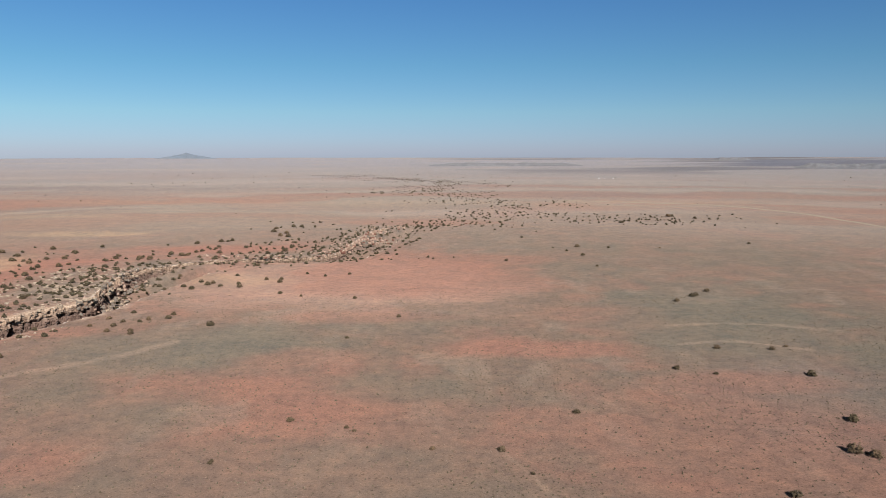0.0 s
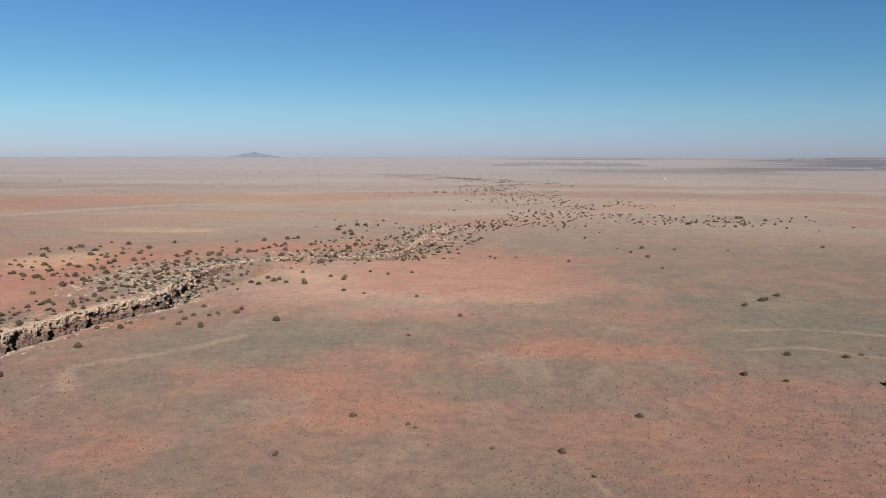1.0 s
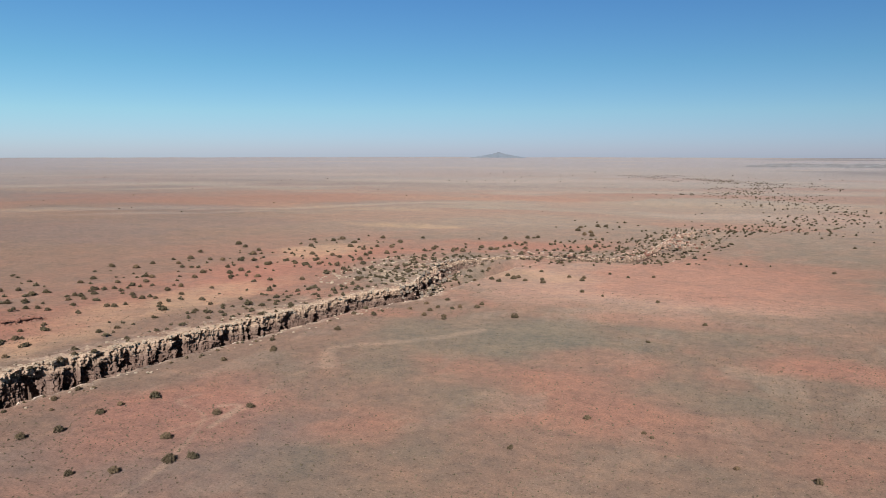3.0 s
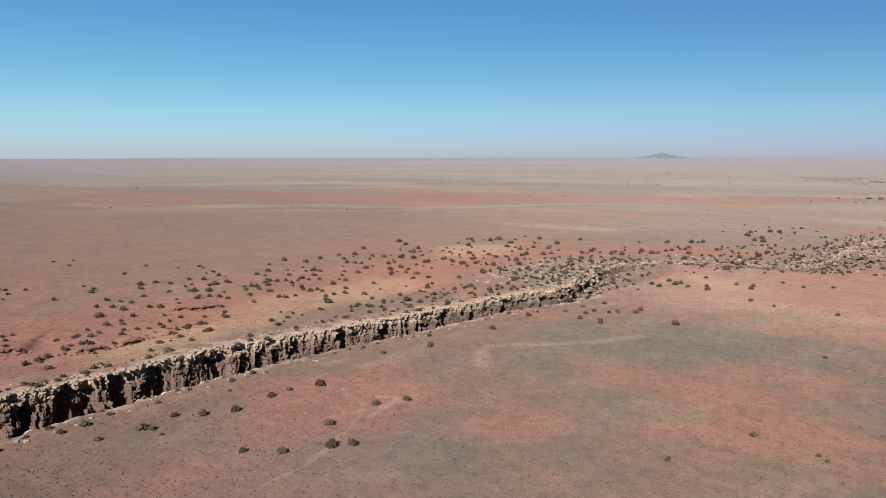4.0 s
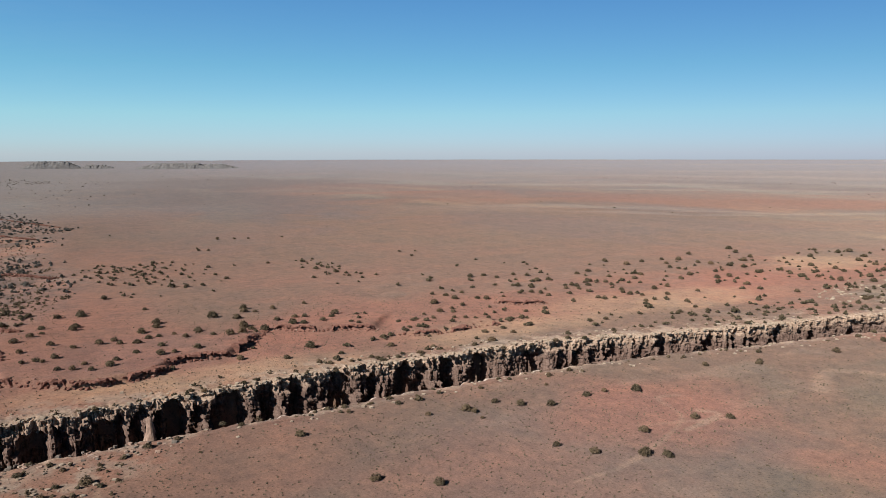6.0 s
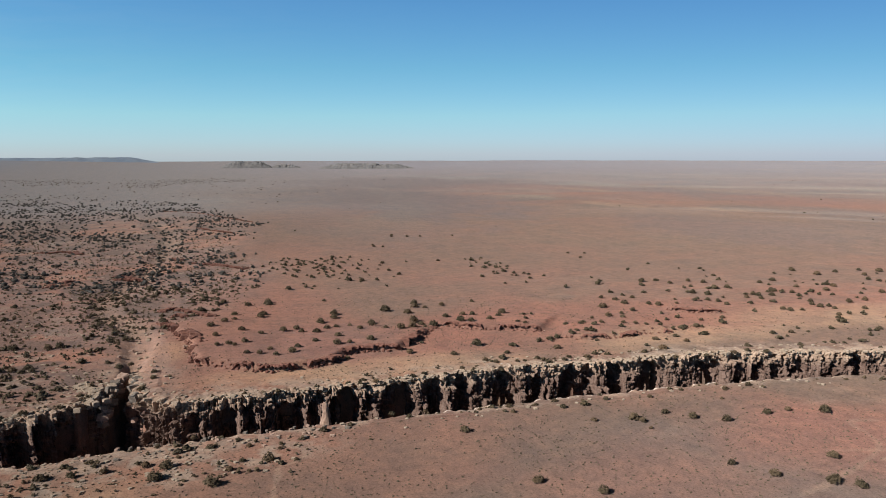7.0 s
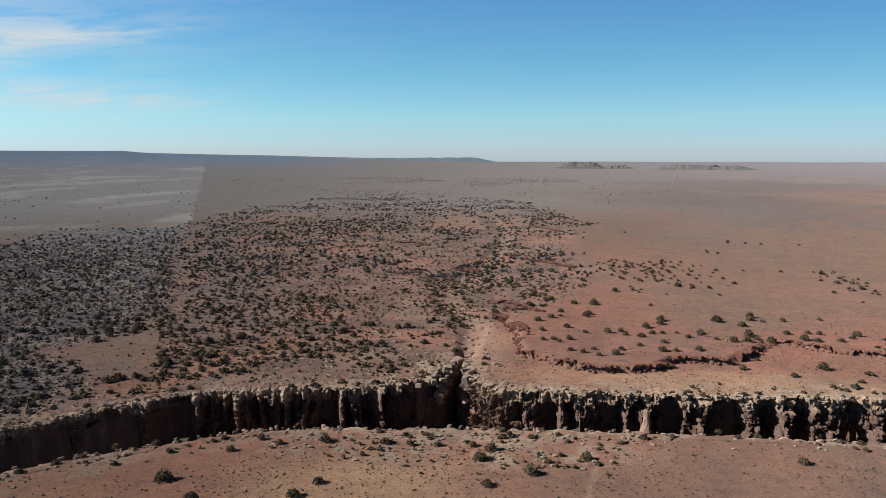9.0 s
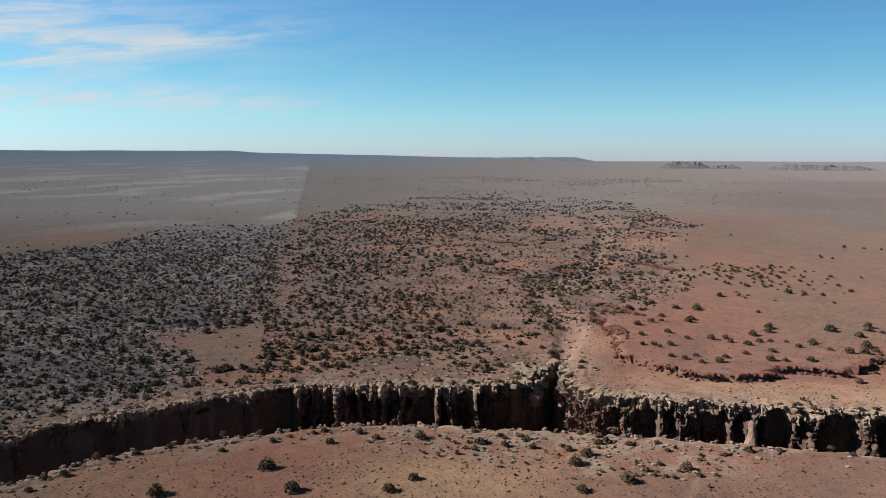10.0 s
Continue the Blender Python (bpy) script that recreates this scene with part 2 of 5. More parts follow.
def mix(nt, a, b, fac=0.5, how='MIX'):
    n = nt.nodes.new("ShaderNodeMix")
    n.data_type, n.blend_type = 'RGBA', how
    n.inputs["Factor"].default_value = 0.5
    for socket, v in (("Factor", fac), ("A", a), ("B", b)):
        sockets = [s for s in n.inputs if s.name == socket and (s.type == ('VALUE' if socket == "Factor" else 'RGBA'))]
        if isinstance(v, bpy.types.NodeSocket):
            nt.links.new(v, sockets[0])
        else:
            sockets[0].default_value = v if socket == "Factor" else (*v, 1)
    return [s for s in n.outputs if s.type == 'RGBA'][0]


def bump(nt, bsdf, fac, strength, distance):
    b = node(nt, "ShaderNodeBump", Strength=strength, Distance=distance)
    nt.links.new(fac, b.inputs["Height"])
    nt.links.new(b.outputs[0], bsdf.inputs["Normal"])


def soil_chain(nt):
    """The soil's own colour with grain, crust and scrub specks; also the grain."""
    soil = nt.nodes.new("ShaderNodeAttribute")
    soil.attribute_name = "soil"
    fine = noise_tex(nt, 0.55, 6, 0.85)
    middle = noise_tex(nt, 3.2, 5, 0.7)
    broad = noise_tex(nt, 14, 5, 0.6)
    c = mix(nt, soil.outputs["Color"], ramp(nt, fine, (0.32, (0.60, 0.58, 0.56)), (0.48, (1.0, 0.99, 0.98)), (0.68, (1.38, 1.35, 1.31))), 0.9, 'MULTIPLY')
    c = mix(nt, c, ramp(nt, middle, (0.3, (0.74, 0.76, 0.78)), (0.5, (1.03, 1.02, 1.01)), (0.7, (1.30, 1.22, 1.15))), 0.8, 'MULTIPLY')
    c = mix(nt, c, ramp(nt, broad, (0.3, (0.84, 0.88, 0.91)), (0.7, (1.18, 1.10, 1.05))), 0.8, 'MULTIPLY')
    # small darker scrub specks of three sizes
    for size, reach, k in ((0.33, 0.15, 0.45), (0.55, 0.17, 0.6), (1.3, 0.22, 0.45)):
        voro = node(nt, "ShaderNodeTexVoronoi", Scale=size)
        nt.links.new(nt.nodes.new("ShaderNodeNewGeometry").outputs["Position"], voro.inputs["Vector"])
        speck = ramp(nt, voro.outputs["Distance"], (reach * 0.5, (0.42, 0.42, 0.37)), (reach, (1, 1, 1)))
        c = mix(nt, c, speck, k, 'MULTIPLY')
    return c, soil, fine


def ground_nodes(nt, bsdf):
    c, _, fine = soil_chain(nt)
    nt.links.new(c, bsdf.inputs["Base Color"])
    bump(nt, bsdf, fine, 0.6, 0.22)


def rock_nodes(top, low, dark):
    def build(nt, bsdf):
        geo = nt.nodes.new("ShaderNodeNewGeometry")
        stretch = nt.nodes.new("ShaderNodeMapping")
        stretch.inputs["Scale"].default_value = (1, 1, 0.18)
        nt.links.new(geo.outputs["Position"], stretch.inputs["Vector"])
        flat = nt.nodes.new("ShaderNodeMapping")
        flat.inputs["Scale"].default_value = (0.15, 0.15, 1.6)
        nt.links.new(geo.outputs["Position"], flat.inputs["Vector"])
        sep = nt.nodes.new("ShaderNodeSeparateXYZ")
        nt.links.new(geo.outputs["Position"], sep.inputs[0])
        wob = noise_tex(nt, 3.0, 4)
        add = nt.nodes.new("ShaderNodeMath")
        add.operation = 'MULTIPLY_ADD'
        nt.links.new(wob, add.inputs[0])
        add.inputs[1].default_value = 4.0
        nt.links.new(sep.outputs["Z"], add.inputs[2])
        # cream cap above brown rock; the brown is also deepened to imitate canyon shade
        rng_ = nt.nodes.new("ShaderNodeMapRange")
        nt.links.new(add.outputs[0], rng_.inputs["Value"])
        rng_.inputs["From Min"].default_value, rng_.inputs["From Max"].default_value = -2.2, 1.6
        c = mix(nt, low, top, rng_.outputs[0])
        c = mix(nt, c, ramp(nt, noise_tex(nt, 1.3, 5, 0.6, stretch.outputs[0]), (0.35, dark), (0.55, (1, 1, 1))), 0.75, 'MULTIPLY')
        c = mix(nt, c, ramp(nt, noise_tex(nt, 0.6, 3, 0.6, flat.outputs[0]), (0.35, (0.70, 0.66, 0.64)), (0.6, (1.1, 1.08, 1.05))), 0.6, 'MULTIPLY')
        # narrow upright joints, darkened by varnish
        joint = nt.nodes.new("ShaderNodeMapping")
        joint.inputs["Scale"].default_value = (1, 1, 0.07)
        nt.links.new(geo.outputs["Position"], joint.inputs["Vector"])
        lines = noise_tex(nt, 0.55, 4, 0.7, joint.outputs[0])
        c = mix(nt, c, ramp(nt, lines, (0.36, (0.42, 0.38, 0.36)), (0.44, (0.95, 0.94, 0.93)), (0.66, (1.18, 1.14, 1.10))), 0.8, 'MULTIPLY')
        cover, soil, _ = soil_chain(nt)
        c = mix(nt, c, cover, soil.outputs["Alpha"])
        nt.links.new(c, bsdf.inputs["Base Color"])
        bump(nt, bsdf, noise_tex(nt, 0.5, 6, 0.7), 0.6, 0.25)
    return build


def leaf_nodes(dark, light):
    def build(nt, bsdf):
        info = nt.nodes.new("ShaderNodeObjectInfo")
        geo = nt.nodes.new("ShaderNodeNewGeometry")
        c = mix(nt, dark, light, geo.outputs["Random Per Island"])
        c = mix(nt, c, ramp(nt, info.outputs["Random"], (0.0, (0.75, 0.78, 0.7)), (0.5, (1.0, 0.95, 0.9)), (1.0, (1.25, 1.1, 1.0))), 0.8, 'MULTIPLY')
        nt.links.new(c, bsdf.inputs["Base Color"])
    return build


def speckled_nodes(a, b, size):
    def build(nt, bsdf):
        f = noise_tex(nt, size, 6, 0.65)
        nt.links.new(ramp(nt, f, (0.3, a), (0.7, b)), bsdf.inputs["Base Color"])
        bump(nt, bsdf, f, 0.5, size * 0.3)
    return build


GROUND = material("desert_soil", ground_nodes, 0.95, 0.1)
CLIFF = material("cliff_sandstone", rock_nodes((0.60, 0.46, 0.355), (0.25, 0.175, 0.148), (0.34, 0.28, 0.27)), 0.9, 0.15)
PALE = material("pale_rim_rock", speckled_nodes((0.31, 0.235, 0.175), (0.60, 0.47, 0.36), 0.7), 0.9, 0.15)
PINK = material("pinkish_sandstone", speckled_nodes((0.34, 0.22, 0.17), (0.60, 0.43, 0.34), 0.9), 0.9, 0.15)
STONY = material("loose_stone", speckled_nodes((0.27, 0.205, 0.155), (0.60, 0.48, 0.37), 2.5), 0.9, 0.1)
GRIT = material("desert_grit", speckled_nodes((0.20, 0.15, 0.115), (0.42, 0.32, 0.25), 2.5), 0.9, 0.1)
DUSK = material("weathered_grey_sandstone", speckled_nodes((0.15, 0.12, 0.10), (0.36, 0.30, 0.25), 0.9), 0.9, 0.15)
RED = material("red_sandstone", speckled_nodes((0.13, 0.062, 0.05), (0.36, 0.175, 0.13), 0.8), 0.9, 0.15)
LEAF = material("juniper_leaf", leaf_nodes((0.064, 0.050, 0.030), (0.165, 0.127, 0.087)), 0.8, 0.2)
SAGE = material("grey_sagebrush_leaf", leaf_nodes((0.056, 0.054, 0.050), (0.130, 0.125, 0.117)), 0.85, 0.1)
STRAW = material("dry_straw", leaf_nodes((0.120, 0.094, 0.070), (0.25, 0.198, 0.150)), 0.9, 0.1)
SCRUB = material("dry_scrub", leaf_nodes((0.100, 0.074, 0.048), (0.215, 0.160, 0.110)), 0.9, 0.1)
WOOD = material("weathered_stem", speckled_nodes((0.10, 0.075, 0.055), (0.20, 0.16, 0.12), 0.15), 0.9, 0.1)
# far mesa and mountain: the blue of distance haze is mixed into their colour
HILL = material("hazed_far_hill", speckled_nodes((0.24, 0.29, 0.36), (0.34, 0.39, 0.45), 60), 0.95, 0.05)
PEAK = material("hazed_mountain_rock", speckled_nodes((0.165, 0.195, 0.24), (0.235, 0.265, 0.31), 50), 0.95, 0.05)
BUTTE = material("far_butte_rock", speckled_nodes((0.15, 0.145, 0.145), (0.30, 0.28, 0.27), 14), 0.95, 0.05)
SCARP = material("far_dark_scarp", speckled_nodes((0.17, 0.165, 0.175), (0.26, 0.25, 0.26), 25), 0.95, 0.05)
TRACK = material("pale_track", speckled_nodes((0.32, 0.26, 0.20), (0.40, 0.33, 0.26), 2.0), 0.95, 0.05)


def mesh_object(name, verts, faces, mat, parent=None, smooth=False):
    me = bpy.data.meshes.new(name)
    me.from_pydata(verts, [], faces)
    me.materials.append(mat)
    if smooth:
        me.polygons.foreach_set("use_smooth", np.ones(len(me.polygons), bool))
    me.update()
    ob = new(name, me)
    if parent is not None:
        ob.parent = parent
    return ob


def grid_faces(rows, cols, wrap=False):
    i = np.arange(rows - 1)[:, None] * cols
    j = np.arange(cols if wrap else cols - 1)[None, :]
    k = (j + 1) % cols
    return np.stack([i + j, i + k, i + cols + k, i + cols + j], -1).reshape(-1, 4)


def fast_mesh(name, verts, quads, mat, smooth=True):
    me = bpy.data.meshes.new(name)
    me.vertices.add(len(verts))
    me.vertices.foreach_set("co", np.ascontiguousarray(verts, dtype=np.float32).ravel())
    n = quads.shape[1]
    me.loops.add(quads.size)
    me.loops.foreach_set("vertex_index", quads.ravel().astype(np.int32))
    me.polygons.add(len(quads))
    me.polygons.foreach_set("loop_start", (np.arange(len(quads)) * n).astype(np.int32))
    me.polygons.foreach_set("use_smooth", np.full(len(quads), smooth))
    me.materials.append(mat)
    me.update(calc_edges=True)
    me.validate()
    return new(name, me)


# ---------------------------------------------------------------- ground
SANDY = [(-198, -19.5), (-192.5, -14), (-217, -8.5), (-252, -10), (-276, -15), (-264, -22.5), (-226, -17.5)]
RED_PATCHES = [  # centre x, y, radius along x, along y, strength
    (-15, 375, 75, 75, 0.65), (32, 226, 36, 13, 0.7), (-40, 214, 26, 16, 0.45), (-46, 372, 30, 34, 0.6), (30, 415, 40, 26, 0.5), (75, 190, 34, 12, 0.5), (50, 150, 60, 26, 0.4), (0, 160, 60, 18, 0.35), (-30, 270, 40, 12, 0.4), (-30, 150, 60, 40, 0.12), (60, 150, 50, 40, 0.45),
    (-240, 130, 40, 120, 0.6), (-225, 330, 45, 120, 0.6), (-250, 20, 40, 60, 0.45), (-300, 0, 110, 60, 0.5),
    (-300, -75, 120, 50, 0.55), (-140, -50, 40, 60, 0.55), (-150, 20, 40, 60, 0.35), (-480, -110, 160, 70, 0.6), (-640, 30, 130, 40, 0.2),
    (-125, 128, 26, 34, 0.55), (-110, 70, 36, 30, 0.35), (-20, 640, 90, 40, 0.6), (60, 760, 60, 60, 0.5), (125, 800, 90, 55, 0.75), (-40, 1250, 300, 60, 0.5), (-130, 470, 60, 25, 0.7), (-200, 1080, 260, 60, 0.55), (-470, 980, 260, 70, 0.6), (-960, 600, 190, 120, 0.85), (-760, 740, 190, 110, 0.9), (-560, 860, 190, 100, 0.85), (-1250, 560, 260, 170, 0.6), (-330, 930, 180, 80, 0.6),
]
GREY_PATCHES = [
    (-118, 55, 40, 55, 0.6), (-28, 132, 50, 30, 0.5), (-70, 225, 50, 32, 0.8), (-90, 165, 40, 30, 0.55), (95, 260, 60, 70, 0.7), (100, 180, 28, 22, 0.75), (60, 195, 22, 10, 0.6), (110, 420, 120, 80, 0.45),
    (-70, 115, 26, 22, 0.5), (-128, 60, 16, 30, 0.5), (-136, 24, 24, 34, 0.65), (-25, 260, 30, 18, 0.5), (-420, 240, 100, 140, 0.12), (-10, 190, 26, 14, 0.4), (-330, 60, 60, 40, 0.15),
]
DUSKY_PATCHES = [
    (-238, 30, 30, 42, 0.4),     (-112, 100, 45, 60, 0.4), (95, 175, 40, 40, 0.3),    (-950, 760, 330, 130, 0.55), (-520, 420, 170, 90, 0.45), (-800, 1250, 500, 120, 0.5), (-1000, 250, 430, 170, 0.85), (-640, 140, 190, 90, 0.3), (-1550, 420, 420, 330, 0.7), (-1250, 680, 240, 50, 0.5), (-620, 660, 160, 30, 0.4), (-900, -60, 300, 110, 0.5), (-560, 620, 110, 60, 0.35), (-440, 520, 120, 60, 0.35), (240, 1050, 200, 60, 0.3),
]
YELLOW_PATCHES = [
    (-136, -30, 22, 26, 1.0), (-204, 45, 13, 45, 0.8), (-209, 160, 16, 50, 0.6), (-213, 250, 20, 60, 0.6), (-225, 205, 16, 24, 0.5), (-240, -12, 16, 12, 0.8), (-262, -20, 20, 9, 0.7), (-105, 355, 30, 22, 0.45), (-245, 395, 25, 50, 0.7), (-285, -48, 14, 9, 0.6),
    (190, 860, 140, 50, 0.25), (-60, 880, 200, 60, 0.45), (-420, 720, 160, 30, 0.4), (-350, 900, 200, 40, 0.4), (-800, 480, 90, 26, 0.8), (-690, 545, 60, 16, 0.7), (-270, 550, 70, 20, 0.7), (-420, 700, 150, 22, 0.6), (-1010, 830, 240, 40, 0.5), (250, 900, 160, 50, 0.6), (-1150, 640, 120, 24, 0.6),
]


def patch(x, y, patches, wobble=0.55):
    total = np.zeros(np.shape(x))
    nx, ny = fbm(x, y, 40, 41) - 0.5, fbm(x, y, 40, 47) - 0.5
    n = fbm(x, y, 16, 52) - 0.5
    for cx, cy, rx, ry, k in patches:
        m = (np.abs(x - cx) < rx * 1.9) & (np.abs(y - cy) < ry * 1.9)
        d = np.hypot((x[m] - cx) / rx + nx[m] * wobble, (y[m] - cy) / ry + ny[m] * wobble) + n[m] * 0.5
        total[m] = np.maximum(total[m], k * step(1.15, 0.45, d))
    return total


DENSE = [(-120, -152), (-135, -135), (-156, -118), (-172, -108), (-186, -112), (-197, -122), (-215, -150), (-249, -128), (-329, -160), (-480, -225), (-610, -278), (-575, -381), (-426, -335), (-385, -374), (-300, -400), (-180, -260)]
BASIN = [(-240, -122), (-329, -158), (-556, -253), (-700, -300), (-900, -330), (-1130, -240), (-1150, -90), (-960, 20), (-660, 52), (-470, 20), (-400, 38), (-330, 16), (-262, -14), (-248, -24), (-207, -26), (-186, -70), (-173, -106)]
FLAT = [(-222, -140), (-246, -128.5), (-239, -122.6), (-193, -103), (-193, -122)]
FENCE = [(-199, -105), (-240, -124), (-329, -160), (-626, -284), (-793, -353), (-1900, -815), (-3795, -1628)]


def west_of_fence(x, y):
    """The grazed land beyond the fence line."""
    return y - (0.4285 * (x + 199) - 105) < 0


# the last two lines paint sunlit dune edges, the others are paths and runnels
TRAILS_AND_LIT_EDGES = [(smooth_line([(-149, 19), (-145, 15), (-145, 13), (-141, 12), (-136, 11), (-126, 9)], 1.0), 0.6, 0.55), (smooth_line([(-116, 119), (-113, 129), (-109, 140)], 1.5), 0.6, 0.25),
          (smooth_line([(-102, 88), (-103, 103), (-114, 130), (-127, 136), (-126, 143)], 1.5), 0.6, 0.3), (smooth_line([(12, 146), (16, 136), (20, 124)], 1.5), 0.5, 0.25), (smooth_line([(-110, 176), (-118, 193), (-107, 206), (-97, 217), (-86, 236)], 2), 2.0, 0.35), (smooth_line([(-116, 138), (-112, 140), (-109, 126)], 1.5), 0.8, 0.5), (smooth_line([(74, 231), (93, 236), (112, 224)], 2), 1.2, 0.35), (smooth_line([(78, 257), (102, 259), (132, 248)], 2), 1.2, 0.35)]


def soil_colour(x, y):
    r = np.hypot(x, y)
    base = np.stack([np.full(x.shape, v) for v in (0.276, 0.203, 0.162)], -1)
    red, grey, yellow = np.array((0.420, 0.218, 0.168)), np.array((0.226, 0.203, 0.165)), np.array((0.56, 0.405, 0.275))
    pale, dark = np.array((0.52, 0.43, 0.345)), np.array((0.190, 0.202, 0.226))

    def lay(c, colour, k):
        return c + (colour - c) * np.clip(k, 0, 1)[..., None]

    n1, n2 = fbm(x, y, 55, 61), fbm(x, y, 95, 67)
    wide1, wide2 = fbm(x, y, 260, 71), fbm(x, y, 420, 73)
    k = step(250, 900, r)
    base = lay(base, red, step(0.5, 0.75, n1 * (1 - k) + wide1 * k) * 0.65)
    base = lay(base, grey, step(0.5, 0.72, n2 * (1 - k) + wide2 * k) * 0.8 * (1 - 0.65 * step(-190, -280, x)))
    n3, n4 = fbm(x, y, 21, 62, 5), fbm(x * 1.3, y * 0.7, 30, 64, 5)
    base = lay(base, red, step(0.52, 0.68, n3) * 0.35 * (1 - k))
    base = lay(base, grey, step(0.52, 0.70, n4) * 0.4 * (1 - k))
    base = lay(base, np.array((0.40, 0.325, 0.262)), step(0.60, 0.72, fbm(x * 1.2, y * 0.6, 13, 66, 4)) * 0.3 * (1 - k))
    base = lay(base, np.array((0.47, 0.283, 0.203)), step(60, -40, y + 0.35 * (x + 190)) * step(-90, -130, x) * step(540, 330, r) * 0.8)
    base = lay(base, np.array((0.60, 0.405, 0.285)), step(60, -20, y) * step(-90, -112, x) * step(-172, -162, x) * 0.55)
    base = lay(base, np.array((0.325, 0.222, 0.176)), step(-220, -320, x) * step(-120, 0, y) * 0.6)
    # far plain: pale streaks, red belts, then painted haze, greyer with distance
    streak = fbm(x + 0.35 * y, y * 3.0, 260, 81)
    bands = fbm(x, y, 120, 83, 4)
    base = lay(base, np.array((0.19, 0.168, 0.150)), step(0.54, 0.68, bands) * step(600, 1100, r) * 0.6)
    base = lay(base, np.array((0.36, 0.305, 0.24)), step(0.56, 0.72, streak) * step(500, 900, r) * 0.7)
    az = np.degrees(np.arctan2(-x, y))
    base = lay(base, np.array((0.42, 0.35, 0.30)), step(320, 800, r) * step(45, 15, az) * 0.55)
    base = lay(base, np.array((0.37, 0.205, 0.158)), step(0.50, 0.66, fbm(x, y, 600, 85)) * step(700, 1100, r) * step(2600, 1500, r) * step(-10, 20, az) * step(100, 70, az) * 0.75)
    # haze painted in: grey first, then blue-grey towards the horizon
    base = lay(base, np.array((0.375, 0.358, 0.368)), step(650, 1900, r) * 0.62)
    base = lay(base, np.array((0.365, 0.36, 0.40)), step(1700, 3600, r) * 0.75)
    # long thin belts that lie across the far plain
    belt = fbm(r * 0.004 + az * 0.03, r * 0.011 + 3 * wide1, 1.0, 87, 3)
    base = lay(base, np.array((0.46, 0.40, 0.35)), step(0.56, 0.70, belt) * step(500, 800, r) * step(66, 45, az) * 0.45)
    base = lay(base, np.array((0.40, 0.215, 0.165)), step(0.46, 0.34, belt) * step(560, 800, r) * step(2200, 1300, r) * step(82, 60, az) * 0.4)
    far_k = 1 - 0.6 * step(480, 800, r)
    base = lay(base, grey, patch(x, y, GREY_PATCHES) * far_k)
    base = lay(base, np.array((0.24, 0.205, 0.203)), patch(x, y, DUSKY_PATCHES) * 0.9)
    base = lay(base, np.array((0.49, 0.335, 0.268)), patch(x, y, [(-52, 345, 95, 85, 0.75)]))
    base = lay(base, red, patch(x, y, RED_PATCHES) * far_k)
    base = lay(base, yellow, patch(x, y, YELLOW_PATCHES, 0.8) * far_k * np.clip(0.35 + 0.9 * fbm(x, y, 5, 59, 3), 0, 1))
    # dark shrub land beyond the tributary and its fence
    south = (x < -90) & (y < 70) & (r < 1100)
    sx, sy = x[south], y[south]
    k = np.zeros(x.shape)
    k[south] = soft_inside(sx, sy, DENSE, 14)
    base = lay(base, dark, k * (0.80 + 0.2 * n1))
    base = lay(base, np.array((0.46, 0.42, 0.38)), k * step(0.54, 0.64, fbm(x, y, 5, 91, 3)) * 0.8)
    k = np.zeros(x.shape)
    k[south] = soft_inside(sx, sy, BASIN, 18) * (1 - 0.6 * step(520, 900, r[south]))
    mottle, blotch = fbm(x, y, 14, 93, 4), fbm(x, y, 42, 94, 3)
    base = lay(base, np.array((0.385, 0.272, 0.228)), k * 0.85)
    base = lay(base, np.array((0.53, 0.30, 0.22)), k * step(0.50, 0.60, blotch) * 0.8)
    base = lay(base, np.array((0.235, 0.195, 0.170)), k * step(0.50, 0.60, mottle) * 0.7)
    base = lay(base, np.array((0.44, 0.375, 0.31)), k * step(0.44, 0.36, mottle) * step(0.45, 0.55, fbm(x, y, 4, 96, 2)) * 0.55)
    fence_side = np.zeros(x.shape)
    fence_side[south] = step(75, 10, line_distance(sx, sy, FENCE[:5])[0]) * step(230, 300, r[south])
    base = lay(base, np.array((0.32, 0.265, 0.245)), k * fence_side * (0.5 + 0.5 * step(0.40, 0.55, mottle)))
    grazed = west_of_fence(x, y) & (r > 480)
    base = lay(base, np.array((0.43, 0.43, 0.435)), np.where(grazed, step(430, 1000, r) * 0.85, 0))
    base = lay(base, np.array((0.64, 0.62, 0.59)), np.where(grazed, step(0.53, 0.66, streak) * step(620, 800, r) * 0.6, 0))
    north = (~west_of_fence(x, y)) & (az > 64) & (r > 600)
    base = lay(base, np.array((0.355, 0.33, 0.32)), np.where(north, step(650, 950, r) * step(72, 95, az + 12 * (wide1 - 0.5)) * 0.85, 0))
    base = lay(base, np.array((0.36, 0.285, 0.23)), np.where(south & inside(x, y, FLAT), 0.55 + 0.4 * step(0.4, 0.6, fbm(x, y, 6, 98, 3)), 0))
    # haze painted into the soil near the horizon: blue tableland, blue-grey dark belts
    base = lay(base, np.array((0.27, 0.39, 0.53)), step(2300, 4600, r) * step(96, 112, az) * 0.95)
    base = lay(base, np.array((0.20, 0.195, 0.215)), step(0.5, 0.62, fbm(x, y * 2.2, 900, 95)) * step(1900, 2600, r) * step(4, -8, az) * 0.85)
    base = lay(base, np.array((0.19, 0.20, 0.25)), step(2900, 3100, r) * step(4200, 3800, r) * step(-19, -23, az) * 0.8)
    # pale rock along the rims, sandy wash
    close = near_canyon(x, y)
    cx, cy = x[close], y[close]
    d = np.minimum(np.minimum(line_distance(cx, cy, far_south)[0], line_distance(cx, cy, far_north)[0]), line_distance(cx, cy, near_line)[0] * np.interp(cy, [0, 40], [1.1, 3.5]))
